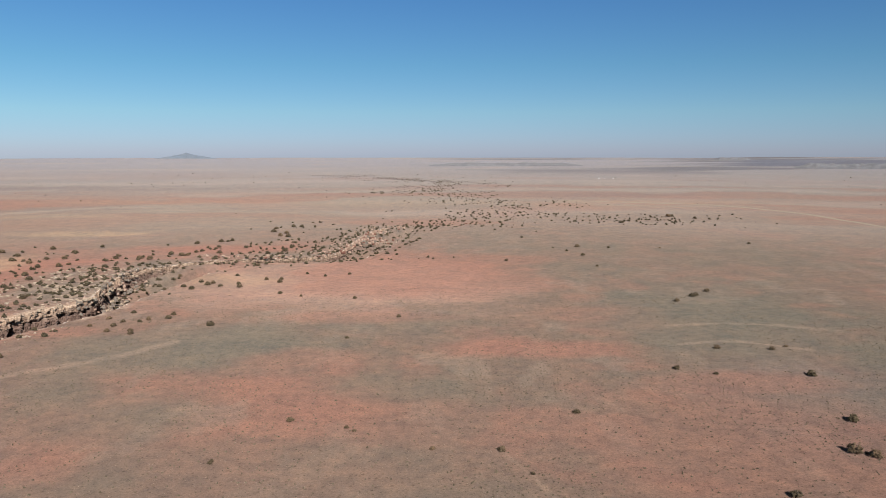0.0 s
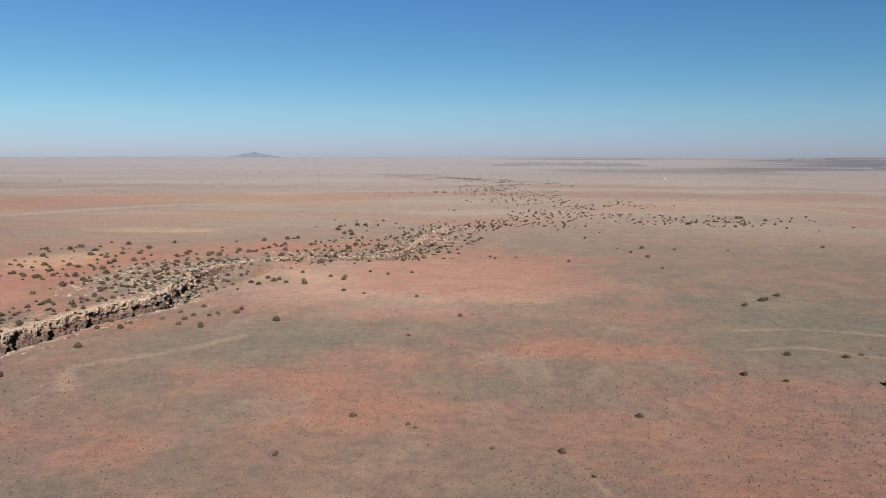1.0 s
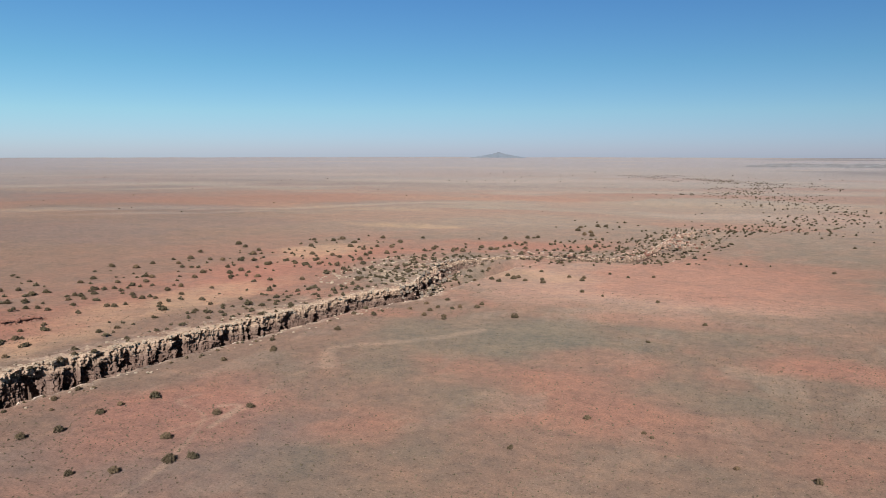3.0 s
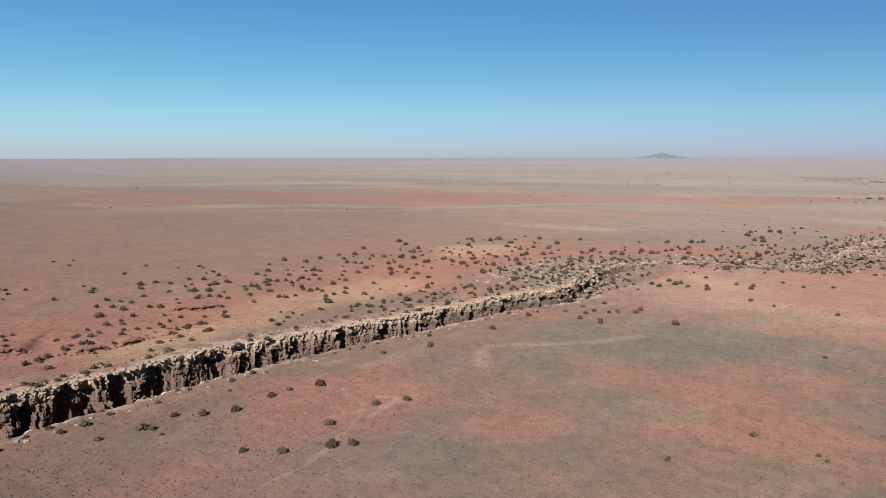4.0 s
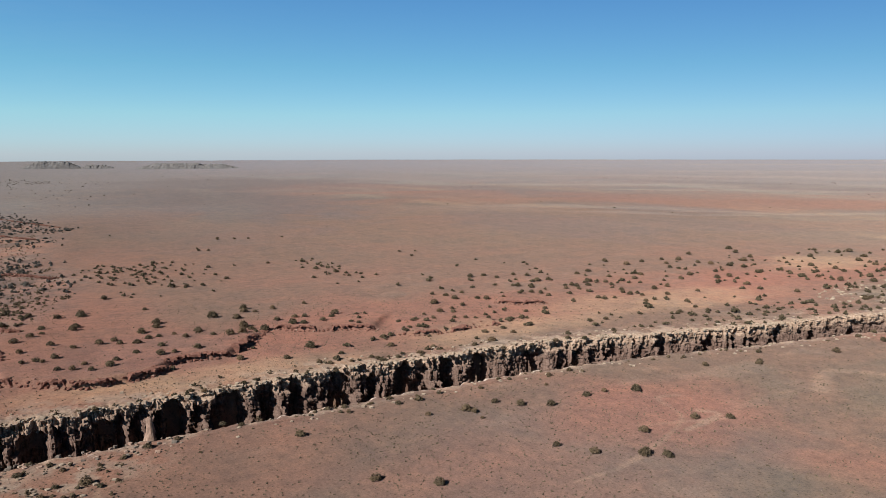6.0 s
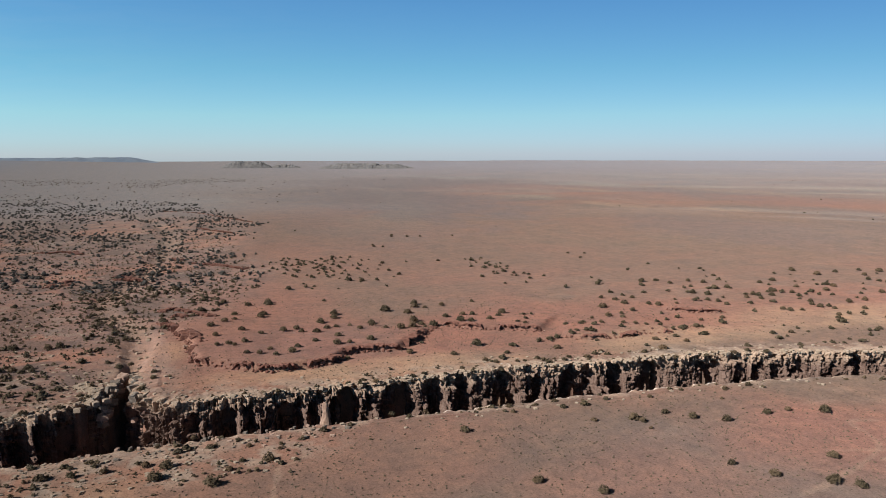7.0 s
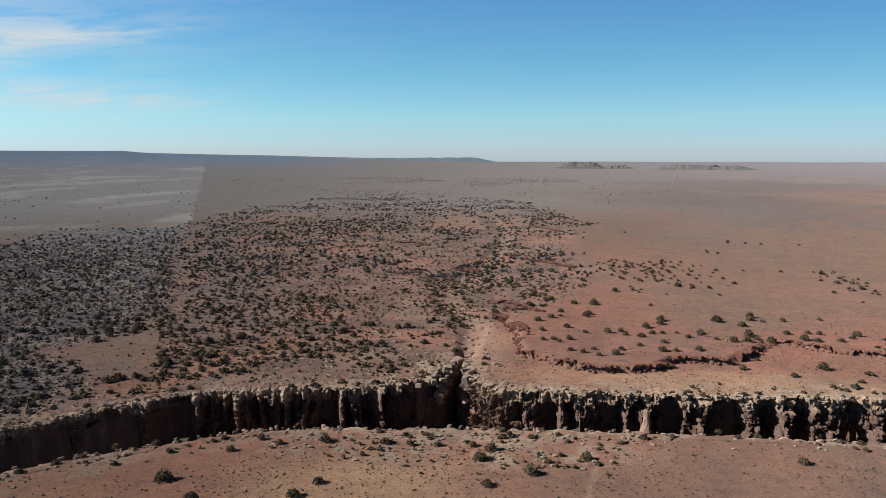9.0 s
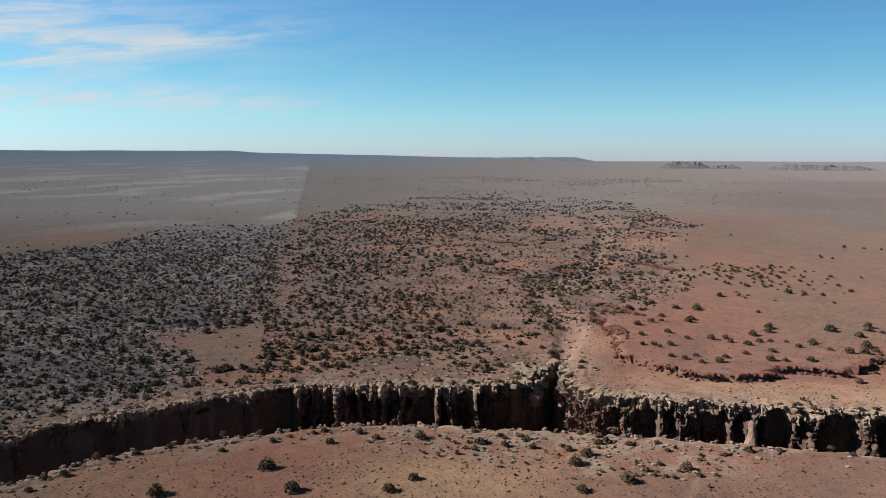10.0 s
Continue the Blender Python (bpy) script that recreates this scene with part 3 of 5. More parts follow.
    d = np.where((cy > 300) & (line_distance(cx, cy, near_line)[0] < 25), 99, d)
    rim = step(16, 3, d + 9 * (fbm(cx, cy, 9, 97, 3) - 0.5) * 2) * step(0.38, 0.60, fbm(cx, cy, 3.5, 99, 4))
    kk = np.zeros(x.shape)
    kk[close] = rim * 0.75 * (1 - 0.75 * step(290, 340, cy))
    # broken pale ground where the rim bends beyond the upper reach
    rough = step(0.48, 0.64, fbm(x, y, 3.2, 101, 4))
    kk = np.maximum(kk, rough * 0.3 * step(1.1, 0.5, np.hypot((x + 170) / 34, (y - 350) / 75)))
    kk = np.maximum(kk, rough * 0.95 * step(1.15, 0.5, np.hypot((x + 153) / 14, (y + 18) / 46)))
    base = lay(base, pale, kk)
    w = np.zeros(x.shape)
    _, dw, ww = wash_cut(cx, cy)
    w[close] = step(7, 2, dw + 5 * (fbm(cx, cy, 6, 103, 3) - 0.5)) * np.interp(ww, [0, 0.12, 0.2, 1], [0.9, 0.9, 0.5, 0.35])
    base = lay(base, np.array((0.48, 0.36, 0.28)), w)
    bank = np.zeros(x.shape)
    bank[close] = soft_inside(cx, cy, SANDY, 2.5)
    base = lay(base, np.array((0.56, 0.385, 0.305)), bank * (0.55 + 0.45 * step(0.35, 0.6, fbm(x, y, 3, 105, 3))))
    # foot trails and dry runnels, and the painted sunlit edges of two dunes
    for pale_line, wide, k in TRAILS_AND_LIT_EDGES:
        near_it = (np.abs(x - pale_line[:, 0].mean()) < 60) & (np.abs(y - pale_line[:, 1].mean()) < 60)
        kk = np.zeros(x.shape)
        d, _ = line_distance(x[near_it], y[near_it], pale_line)
        kk[near_it] = k * step(wide * 1.6, wide * 0.5, d + 1.2 * (fbm(x[near_it], y[near_it], 4, 107, 2) - 0.5))
        base = lay(base, np.array((0.50, 0.38, 0.29)), kk)
    # rustier soil round the lower canyon
    base = base * (1 + (step(-60, -140, x) * step(600, 400, r))[..., None] * np.array((0.045, -0.02, -0.02)))
    # overall tone; the nearest soil is darkened to imitate the lens's vignetting
    return base * np.array((0.745, 0.74, 0.747)) * np.interp(r, [150, 270], [0.92, 1.0])[..., None]


def build_ground():
    az = np.radians(np.concatenate([np.arange(-38, 142, 0.2), np.arange(145, 320, 2.5)]))
    dip = np.arange(0.46, 0.036, -0.0013)
    r = np.concatenate([[0.01, 10, 30, 50, 70, 85, 98, 108, 116], 60 / np.tan(dip), np.linspace(1720, 4960, 40)])
    R, A = np.meshgrid(r, az, indexing='ij')
    x, y = -R * np.sin(A), R * np.cos(A)
    z = ground_height(x.ravel(), y.ravel()).reshape(x.shape)
    verts = np.stack([x, y, z], -1).reshape(-1, 3)
    ob = fast_mesh("ground", verts, grid_faces(len(r), len(az), True)[:, ::-1], GROUND)
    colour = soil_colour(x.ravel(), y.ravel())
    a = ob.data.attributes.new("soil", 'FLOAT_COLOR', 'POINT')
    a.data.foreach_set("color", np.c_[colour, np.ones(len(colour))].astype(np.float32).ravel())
    tagged(ob, "pinkish red and grey-olive desert soil with sparse dry scrub", "ground", kind="structure")


build_ground()


# ---------------------------------------------------------------- canyon walls
def wall_mesh(name, points, alcoves, toward, inland, depth_scale, seed, label, spacing=0.3, rough=1.0, pillars=(), overhang=0.0):
    """A cliff below a rim line: a top slab that runs inland, then columns, alcoves and beds down to the floor. toward: +1 if the canyon lies on the line's right."""
    line = smooth_line(points, spacing)
    tangent = np.gradient(line, axis=0)
    for _ in range(14):
        tangent[1:-1] = (tangent[:-2] + tangent[1:-1] + tangent[2:]) / 3
    tangent /= np.linalg.norm(tangent, axis=1)[:, None]
    normal = np.c_[tangent[:, 1], -tangent[:, 0]] * toward
    n = len(line)
    s = np.arange(n) * spacing
    # uneven buttresses, and bays between them
    local = np.random.default_rng(seed)
    big = np.cumsum(local.uniform(3, 9, int(s[-1] / 4) + 10))
    push = local.uniform(-1.4, 0.9, len(big) + 1)[np.searchsorted(big, s)] * rough
    bay, arch = np.zeros(n), np.zeros(n)
    for y0, y1, deep in alcoves:
        inner = step(y0 - 0.7, y0 + 0.7, line[:, 1]) * step(y1 + 0.7, y1 - 0.7, line[:, 1])
        u = np.clip(np.abs(line[:, 1] - (y0 + y1) / 2) / max(1.0, (y1 - y0) / 2), 0, 1)
        arch = np.where(inner > 0.01, local.uniform(-1.2, 1.2) + 1.6 * u ** 2, arch)
        bay = np.maximum(bay, deep * 1.35 * inner)
    for y0, half, out in pillars:
        stand = np.exp(-((line[:, 1] - y0) / half) ** 4)
        push, bay = push * (1 - stand) + out * stand, bay * (1 - stand)
    depth = depth_along(line[:, 1]) * depth_scale
    tops = [-inland, -inland * 0.75, -inland * 0.55, -inland * 0.4, -inland * 0.27, -inland * 0.16, -inland * 0.08]
    rows = []
    edges = np.cumsum(local.uniform(0.8, 2.6, int(s[-1] / 1.2) + 10))
    col = np.searchsorted(edges, s)
    drop = local.uniform(0, 1.1, len(edges) + 1)[col]
    lip = push * 0.35 - bay * local.uniform(0.1, 0.6, len(big) + 1)[np.searchsorted(big, s)]
    for k, o in enumerate(tops):
        off = o + lip * (k / len(tops)) ** 2
        p = line + normal * off[:, None]
        lift = (fbm(p[:, 0], p[:, 1], 1.7, seed, 2) - 0.4) * (0.9 if toward > 0 else 0.5) * (k > 0) - (0.5 if k == 0 else 0.0)
        z = base_height(p[:, 0], p[:, 1]) + lift + 0.1 - drop * step(3, 6, k) * 0.7
        rows.append(np.c_[p, z])
    rim_z = rows[-1][:, 2]
    # upright joints cut the face into columns of three sizes; many columns end part of the way down
    falls = np.concatenate([np.arange(0.0, 12.0, 0.24), np.linspace(12.3, 27, 16)])
    columns = []
    for lo, hi, amp, long in ((3.0, 8.0, 0.8, 7.0), (0.9, 3.0, 0.95, 3.4), (0.4, 1.1, 0.5, 1.5)):
        e = np.cumsum(local.uniform(lo, hi, int(s[-1] / lo) + 12))
        columns.append((e, amp, local.uniform(0, 1, len(e) + 1) * long, local.uniform(0.6, 1.5, len(e) + 1) * long, local.uniform(-1, 1, (len(e) + 1, 40))))
    bed_top = np.concatenate([[0.0], np.cumsum(local.uniform(0.35, 1.3, 60))])
    bed_push = local.uniform(-0.32, 0.32, len(bed_top))
    tilt = 1.2 * (fbm(s, s * 0, 22, seed + 3, 2) - 0.5)
    cap = 2.2 + 2.4 * vnoise(s / 5.0, s * 0 + 1, seed + 5)
    for fall in falls:
        f = np.clip(fall / depth, 0, 1)
        z = rim_z - 0.12 - f * depth
        wander = 1.7 * (vnoise(s / 9, fall / 6.0, seed + 15) - 0.5) + 0.2 * (vnoise(s / 0.8, fall / 0.6, seed + 17) - 0.5)
        face = np.zeros(n)
        for e, amp, phase, long, hold in columns:
            c = np.clip(np.searchsorted(e, s + wander), 1, len(e) - 1)
            gap = np.minimum(np.abs(s + wander - e[c]), np.abs(s + wander - e[c - 1]))
            seg = (fall + phase[c]) / long[c]
            k = np.minimum(seg.astype(int), 38)
            # each length of column leans back a little towards its foot
            face += amp * hold[c, k] - 0.7 * amp * (seg - k) - 0.6 * amp * (gap < 0.16)
        bed = np.clip(np.searchsorted(bed_top, np.maximum(fall + tilt, 0.0), side='right') - 1, 0, len(bed_top) - 1)
        face += bed_push[bed] * (0.5 + vnoise(s / 7, bed * 1.7, seed + 21)) - 0.22 * (fall + tilt - bed_top[bed] < 0.25)
        face += 0.55 * step(cap + 0.5, cap - 0.3, fall)
        hang = np.interp(s + wander, s, arch) + 3.0 * (vnoise(s / 1.6, s * 0 + 3, seed + 19) - 0.25)
        open_bay = np.interp(s + 1.8 * wander, s, bay) * step(hang, hang + 0.7, fall) * (0.25 + 1.1 * vnoise(s / 3.2, fall / 5.0, seed + 23))
        taper = (0.10 - overhang * step(-60, -95, line[:, 1])) * fall + (2.5 + 2.0 * vnoise(s / 2.5, fall / 1.0, seed + 27)) * step(0.72, 1.0, f)
        grain = (np.floor(vnoise(s / 0.7, fall / 0.6, seed + 11) * 4) / 4 - 0.4) * 0.55
        off = push * (0.55 + 0.45 * step(0, 4, fall)) + lip * step(3, 0, fall) * 0.4 - open_bay + (face + grain) * rough * step(-0.4, 0.4, fall) + taper
        p = line + normal * off[:, None]
        rows.append(np.c_[p, z])
    verts = np.vstack(rows)
    quads = grid_faces(len(rows), n)
    if toward < 0:
        quads = quads[:, ::-1]
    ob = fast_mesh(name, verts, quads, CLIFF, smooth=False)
    cover = np.zeros(len(verts))
    cover[:n * len(tops)] = np.repeat([1, 1, 0.95, 0.8, 0.5, 0.25, 0.1], n)
    cover = np.clip(cover * (0.6 + 0.9 * fbm(verts[:, 0], verts[:, 1], 3, seed)) + 0.75 * (cover > 0.01) * step(285, 320, verts[:, 1]), 0, 1)
    if toward < 0:
        cover = np.where(cover > 0.01, np.clip(cover + 0.9 * step(0, 40, verts[:, 1]), 0, 1), 0)
    colour = np.ones((len(verts), 4))
    colour[:n * len(tops), :3] = soil_colour(verts[:n * len(tops), 0], verts[:n * len(tops), 1])
    colour[:, 3] = cover
    a = ob.data.attributes.new("soil", 'FLOAT_COLOR', 'POINT')
    a.data.foreach_set("color", colour.astype(np.float32).ravel())
    return tagged(ob, label, "canyon wall", kind="structure")


SOUTH_BAYS = [(-140, -129, 6.0), (-128, -117, 7.0), (-115.5, -104, 7.0), (-102.5, -94, 6.5), (-93, -85, 6.5), (-33.5, -26.5, 5.0), (-83, -79.5, 2.5), (-78, -75.5, 3.0), (-72, -66, 3.5), (-65, -56, 3.0), (-54.5, -46, 4.0), (-43, -35, 4.5)]
NORTH_BAYS = [(-5, -1.5, 3.0), (1.5, 6.5, 4.0), (8.5, 11, 3.0), (17, 24, 5.5), (25.5, 28.5, 3.0), (31, 38, 5.5), (40, 43, 3.0), (45.5, 53, 5.0), (57, 62, 5.0), (66, 70, 3.5), (77.5, 84, 4.5), (88.5, 91.5, 3.0),
              (98, 108, 4.5), (112, 117, 4.0), (122, 128, 4.5), (142, 148, 4.0), (156, 159, 2.5), (170, 174, 2.5), (188, 191, 2.5), (204, 208, 3.0), (215, 218, 2.0), (233, 238, 3.0), (248, 251, 2.5), (268, 271, 2.5), (286, 291, 3.5), (300, 308, 3.0)]
wall_mesh("canyon_wall_south", FAR_SOUTH, SOUTH_BAYS, 1, 9.0, 1.1, 31, "shaded canyon wall with pale sandstone rim and dark columns", overhang=0.45,
          pillars=((-84, 0.8, 1.6), (-80.5, 0.6, 1.8), (-77, 0.5, 2.0), (-74.5, 1.3, 2.4), (-69, 0.4, 1.6), (-63, 0.6, 2.0), (-58, 0.5, 1.4), (-48, 0.9, 2.2), (-38.5, 1.0, 2.4), (-34, 0.6, 2.0)))
wall_mesh("canyon_wall_north", FAR_NORTH, NORTH_BAYS, 1, 9.0, 1.1, 37, "cream and brown sandstone canyon wall with columns and alcoves")
wall_mesh("canyon_wall_near", NEAR, [], -1, 5.0, 1.05, 43, "pale broken rim of the nearer canyon edge", 0.9, 0.7)


# ---------------------------------------------------------------- plants
def clump_bush(seed, clumps, sprigs, width=1.0, height=0.56):
    """Vertices and triangles of a shrub crown of unit width: a low uneven dome of lobes, each set all over with small leaf clumps, and loose sprigs."""
    local = np.random.default_rng(seed)
    verts, tris = [], []
    octa = np.array([(1, 0, 0), (0, 1, 0), (-1, 0, 0), (0, -1, 0), (0, 0, 1), (0, 0, -1)], float)
    faces = [(0, 1, 4), (1, 2, 4), (2, 3, 4), (3, 0, 4), (1, 0, 5), (2, 1, 5), (3, 2, 5), (0, 3, 5)]
    lobes = [(0.0, 0.0, 0.36, 1.0)]
    for k in range(4):
        a = k * 1.57 + local.uniform(-0.6, 0.6)
        lobes.append((0.22 * math.cos(a), 0.22 * math.sin(a), local.uniform(0.20, 0.29), local.uniform(0.55, 0.88)))

    def clump(c, size):
        m = Euler([local.uniform(0, 6.28) for _ in range(3)]).to_matrix()
        pts = (octa * local.uniform(0.65, 1.2, (6, 1)) * size) @ np.array(m).T * (1.15, 1.15, 0.85) + c
        pts[:, 2] = np.maximum(pts[:, 2], 0.0)
        tris.extend(tuple(i + len(verts) for i in f) for f in faces)
        verts.extend(tuple(p * (width, width, 1)) for p in pts)

    clump(np.array((0, 0, height * 0.42)), 0.33)
    for k in range(1, clumps):
        lx, ly, lr, lh = lobes[k % 5]
        a, up = local.uniform(0, 2 * math.pi), local.uniform(-0.1, 1)
        out = math.sqrt(max(0.0, 1 - up * up)) * local.uniform(0.72, 1.02)
        clump(np.array((lx + lr * out * math.cos(a), ly + lr * out * math.sin(a), height * lh * (0.30 + 0.62 * up))), local.uniform(0.7, 1.25) * 0.50 / clumps ** 0.40)
    for k in range(sprigs):
        a, z = local.uniform(0, 2 * math.pi), local.uniform(0.1, 1.0)
        rad = 0.47 * math.sqrt(max(0.02, 1 - (z * 0.95) ** 2)) * local.uniform(0.85, 1.1)
        pts = np.array((rad * math.cos(a), rad * math.sin(a), z * height)) + local.normal(0, 0.032, (3, 3))
        tris.append((len(verts), len(verts) + 1, len(verts) + 2))
        verts.extend(tuple(p) for p in pts)
    return np.array(verts), np.array(tris)


def stem_mesh(seed):
    """Three short leaning tapered stems of a shrub of unit width."""
    local = np.random.default_rng(seed)
    verts, faces = [], []
    for k in range(3):
        a = local.uniform(0, 6.28)
        top = np.array((0.22 * math.cos(a), 0.22 * math.sin(a), 0.34))
        base = len(verts)
        for c, rad in ((np.array((0.02 * k, 0, -0.04)), 0.04), (top * (0.4, 0.4, 0.55), 0.03), (top, 0.012)):
            verts += [tuple(c + (rad * math.cos(b), rad * math.sin(b), 0)) for b in np.arange(5) * 2 * math.pi / 5]
        for ring in range(2):
            for i in range(5):
                p, q = base + ring * 5 + i, base + ring * 5 + (i + 1) % 5
                faces.append((p, q, q + 5, p + 5))
    return verts, faces


def build_shrub_kind(name, seed, material_, label):
    root = new(name, None)
    v, f = clump_bush(seed, 95, 110)
    mesh_object("crown", v.tolist(), f.tolist(), material_, root, True)
    v, f = stem_mesh(seed + 1)
    mesh_object("stem", v, f, WOOD, root)
    return tagged(root, label, "shrub")


SHRUB_KINDS = [
    build_shrub_kind("juniper_shrub", 201, LEAF, "rounded dark olive juniper shrub on bare soil"),
    build_shrub_kind("juniper_shrub", 211, LEAF, "low spreading olive-green juniper shrub with uneven crown"),
    build_shrub_kind("saltbush", 221, SCRUB, "dry grey-brown desert shrub with twiggy crown"),
    build_shrub_kind("saltbush", 231, SCRUB, "brownish rounded saltbush on open ground"),
]
EAST_NEAR = [(12, 146, 2.0), (31, 169, 1.9), (65, 204, 2.2), (84, 226, 2.2), (100, 224, 2.0), (99, 197, 2.9), (93, 165, 2.9), (83, 146, 3.3), (86, 144, 3.1), (-2, 147, 1.3), (-34, 163, 1.9), (-21, 159, 1.2), (-19, 157, 1.1),
             (-45, 141, 1.1), (17, 135, 1.0), (62, 126, 2.5), (74, 199, 1.4), (106, 228, 1.5), (-16, 270, 2.0), (-36, 304, 2.0), (-31, 240, 1.4), (-69, 316, 2.2), (-59, 310, 1.5), (-76, 352, 2.6), (-81, 258, 3.2), (-99, 268, 2.6), (-105, 249, 2.1), (-122, 256, 2.1), (-93, 340, 2.2)]
EAST_FAR = [(94, 299, 2.8), (105, 313, 3.2), (107, 315, 2.6), (114, 322, 2.6), (84, 470, 3.6), (81, 434, 2.8), (81, 393, 2.0), (103, 467, 2.0), (54, 516, 2.2), (35, 413, 2.2), (200, 491, 2.6), (135, 467, 1.6), (225, 674, 3.6), (208, 697, 5.0),
            (212, 699, 4.4), (149, 631, 4.6), (159, 646, 3.6), (-46, 369, 1.9), (-57, 363, 1.9), (-67, 370, 2.0), (-27, 439, 2.2), (236, 668, 3.2), (190, 690, 3.2)]
MIDDLE = [(-109, 140, 2.3), (-113, 133, 2.4), (-113, 117, 2.6), (-104, 108, 3.0), (-101, 111, 2.4), (-110, 100, 2.3), (-138, 123, 2.4), (-138, 129, 1.8), (-134, 136, 2.8), (-136, 138, 2.2), (-140, 169, 2.2), (-129, 214, 2.6), (-45, 140, 1.2), (-133, 183, 2.0),
          (-150, 53, 2.6), (-145, 92, 3.2), (-143, 93, 2.0), (-146, 101, 2.2), (-141, 105, 2.4), (-137, 111, 2.6), (-117, 96, 1.9), (-134, 185, 2.0), (-141, 194, 2.0), (-151, 182, 1.8), (-147, 83, 1.8), (-157, 86, 2.4), (-122, 57, 2.5), (-114, 66, 2.3)]
BENCH = [(-218, 82, 4.4), (-284, 69, 4.2), (-278, 48, 4.4), (-266, 41, 4.4), (-260, 58, 3.8), (-258, 73, 5.0), (-283, 92, 3.4), (-288, 82, 4.4), (-257, 107, 4.0), (-286, 106, 2.6), (-411, 216, 2.8), (-407, 225, 2.2), (-538, 138, 3.4), (-475, 116, 3.0), (-479, 111, 2.6),
         (-534, 149, 3.0), (-531, 158, 3.0), (-528, 182, 3.0), (-404, 98, 3.2), (-352, 75, 3.4), (-366, 97, 3.2), (-403, 130, 2.6), (-247, 87, 4.0), (-244, 150, 2.4), (-286, 23, 4.0), (-310, 27, 4.0), (-548, 141, 2.8), (-390, 213, 2.8), (-306, 49, 2.4), (-487, 112, 2.6), (-307, 19, 3.6)]
NEAR_RIM = [(-146, -10, 3.2), (-140, 0, 3.4), (-152, -30, 2.6), (-134, -8, 2.6), (-148, 11, 2.6), (-130, -68, 3.4), (-122, -59, 3.4), (-115, -82, 3.4), (-132, -39, 2.4), (-126, -42, 2.6), (-145, -61, 2.0), (-143, -73, 1.8), (-136, -81, 1.8), (-152, -43, 2.8), (-151, -8, 3.0),
            (-206, -105, 4.2), (-239, -141, 3.8), (-228, -139, 3.6), (-242, -137, 3.4), (-245, -134, 3.6)]


SHRUBS_A = [(-111.6, 597.2, 4.6), (-118.2, 596.7, 4.6), (-95, 474.5, 3.8), (-109.4, 531.5, 4.3), (-114.7, 552.5, 4.3), (-95.6, 455.3, 4.1), (-115.8, 536.5, 4.1), (-75.3, 344.8, 3.2), (-128.9, 582.9, 4.3), (-125.9, 561.3, 4.6), (-103.9, 445.3, 3.5), (-83.1, 352, 2.6), (-97.8, 396.5, 3), (-90.4, 332, 3), (-99.7, 363.1, 2.4), (-142.7, 509.9, 3.5), (-148.2, 503.2, 3.9), (-133.3, 447.4, 3.7), (-141.7, 475.4, 3.4), (-99.5, 333.5, 2.4), (-104.8, 340.4, 2.9), (-105.9, 335.7, 3.2), (-146.5, 456.8, 3), (-111, 343.2, 2.6), (-161, 492.6, 4.1), (-148.4, 451.8, 3.1), (-109.5, 325.1, 2.7), (-149.3, 439, 3.3), (-114.6, 330.3, 2.7), (-152, 436.8, 4.2), (-125.7, 357.8, 2.4), (-160.1, 442, 3.6)]
SHRUBS_B = [(-99.2, 273.8, 2.3), (-120.7, 323.2, 2.2), (-125.7, 330.9, 2.6), (-131.9, 347, 2.9), (-164.7, 421.1, 4.1), (-105.1, 265.4, 2.3), (-171.3, 424, 4), (-107.2, 262.3, 1.8), (-114.9, 276.4, 2.4), (-103.3, 244.8, 2.2), (-113, 262.2, 2.2), (-186.9, 432.1, 3.4), (-184.3, 421.8, 3.8), (-113.8, 256, 2.3), (-119.9, 266.9, 2.1), (-215.3, 475.4, 3.3), (-112.3, 247.6, 2.3), (-220.2, 449.4, 4), (-199.9, 400.1, 2.8), (-212.7, 421.7, 4), (-201.7, 393.5, 3.8), (-241.4, 465.1, 3.7), (-129.8, 248, 1.8), (-222.7, 421, 3.2), (-129.4, 240.2, 2.5), (-211.4, 390.5, 3.3), (-137.2, 248.7, 2.3), (-224.3, 406.4, 3.9), (-194.4, 350.8, 3.5), (-203.9, 364.6, 3.7), (-172.7, 307.2, 2.9), (-172, 304.5, 3)]
SHRUBS_C = [(-245.4, 432.7, 3.2), (-136.7, 238.7, 1.9), (-238.1, 414.1, 4.3), (-190.8, 327.2, 2.4), (-263, 447.1, 4.6), (-194.5, 330.5, 3.1), (-220.1, 369.9, 3), (-204.9, 342, 3.5), (-263.2, 435.5, 4), (-228.5, 376.2, 3.5), (-216.4, 342.3, 3), (-227.1, 357.6, 3.1), (-277.9, 434.7, 3.6), (-240.9, 374.4, 3.6), (-261.2, 404.9, 3.7), (-221.5, 338, 3.6), (-197.6, 297.5, 2.7), (-229.7, 340, 2.8), (-239.6, 347.1, 2.8), (-242.7, 335.2, 2.7), (-241.2, 330.4, 3.6), (-279.5, 375.6, 3.5), (-221.4, 295.3, 3.3), (-272.4, 360.7, 3.8), (-297.1, 385.3, 3.6), (-264.1, 338, 3.7), (-240.7, 307.8, 3.2), (-310.5, 396.1, 4.4), (-240.4, 298.5, 3.2), (-254.5, 314.8, 3.1), (-274, 334.8, 3.7), (-280.7, 332.6, 2.8)]
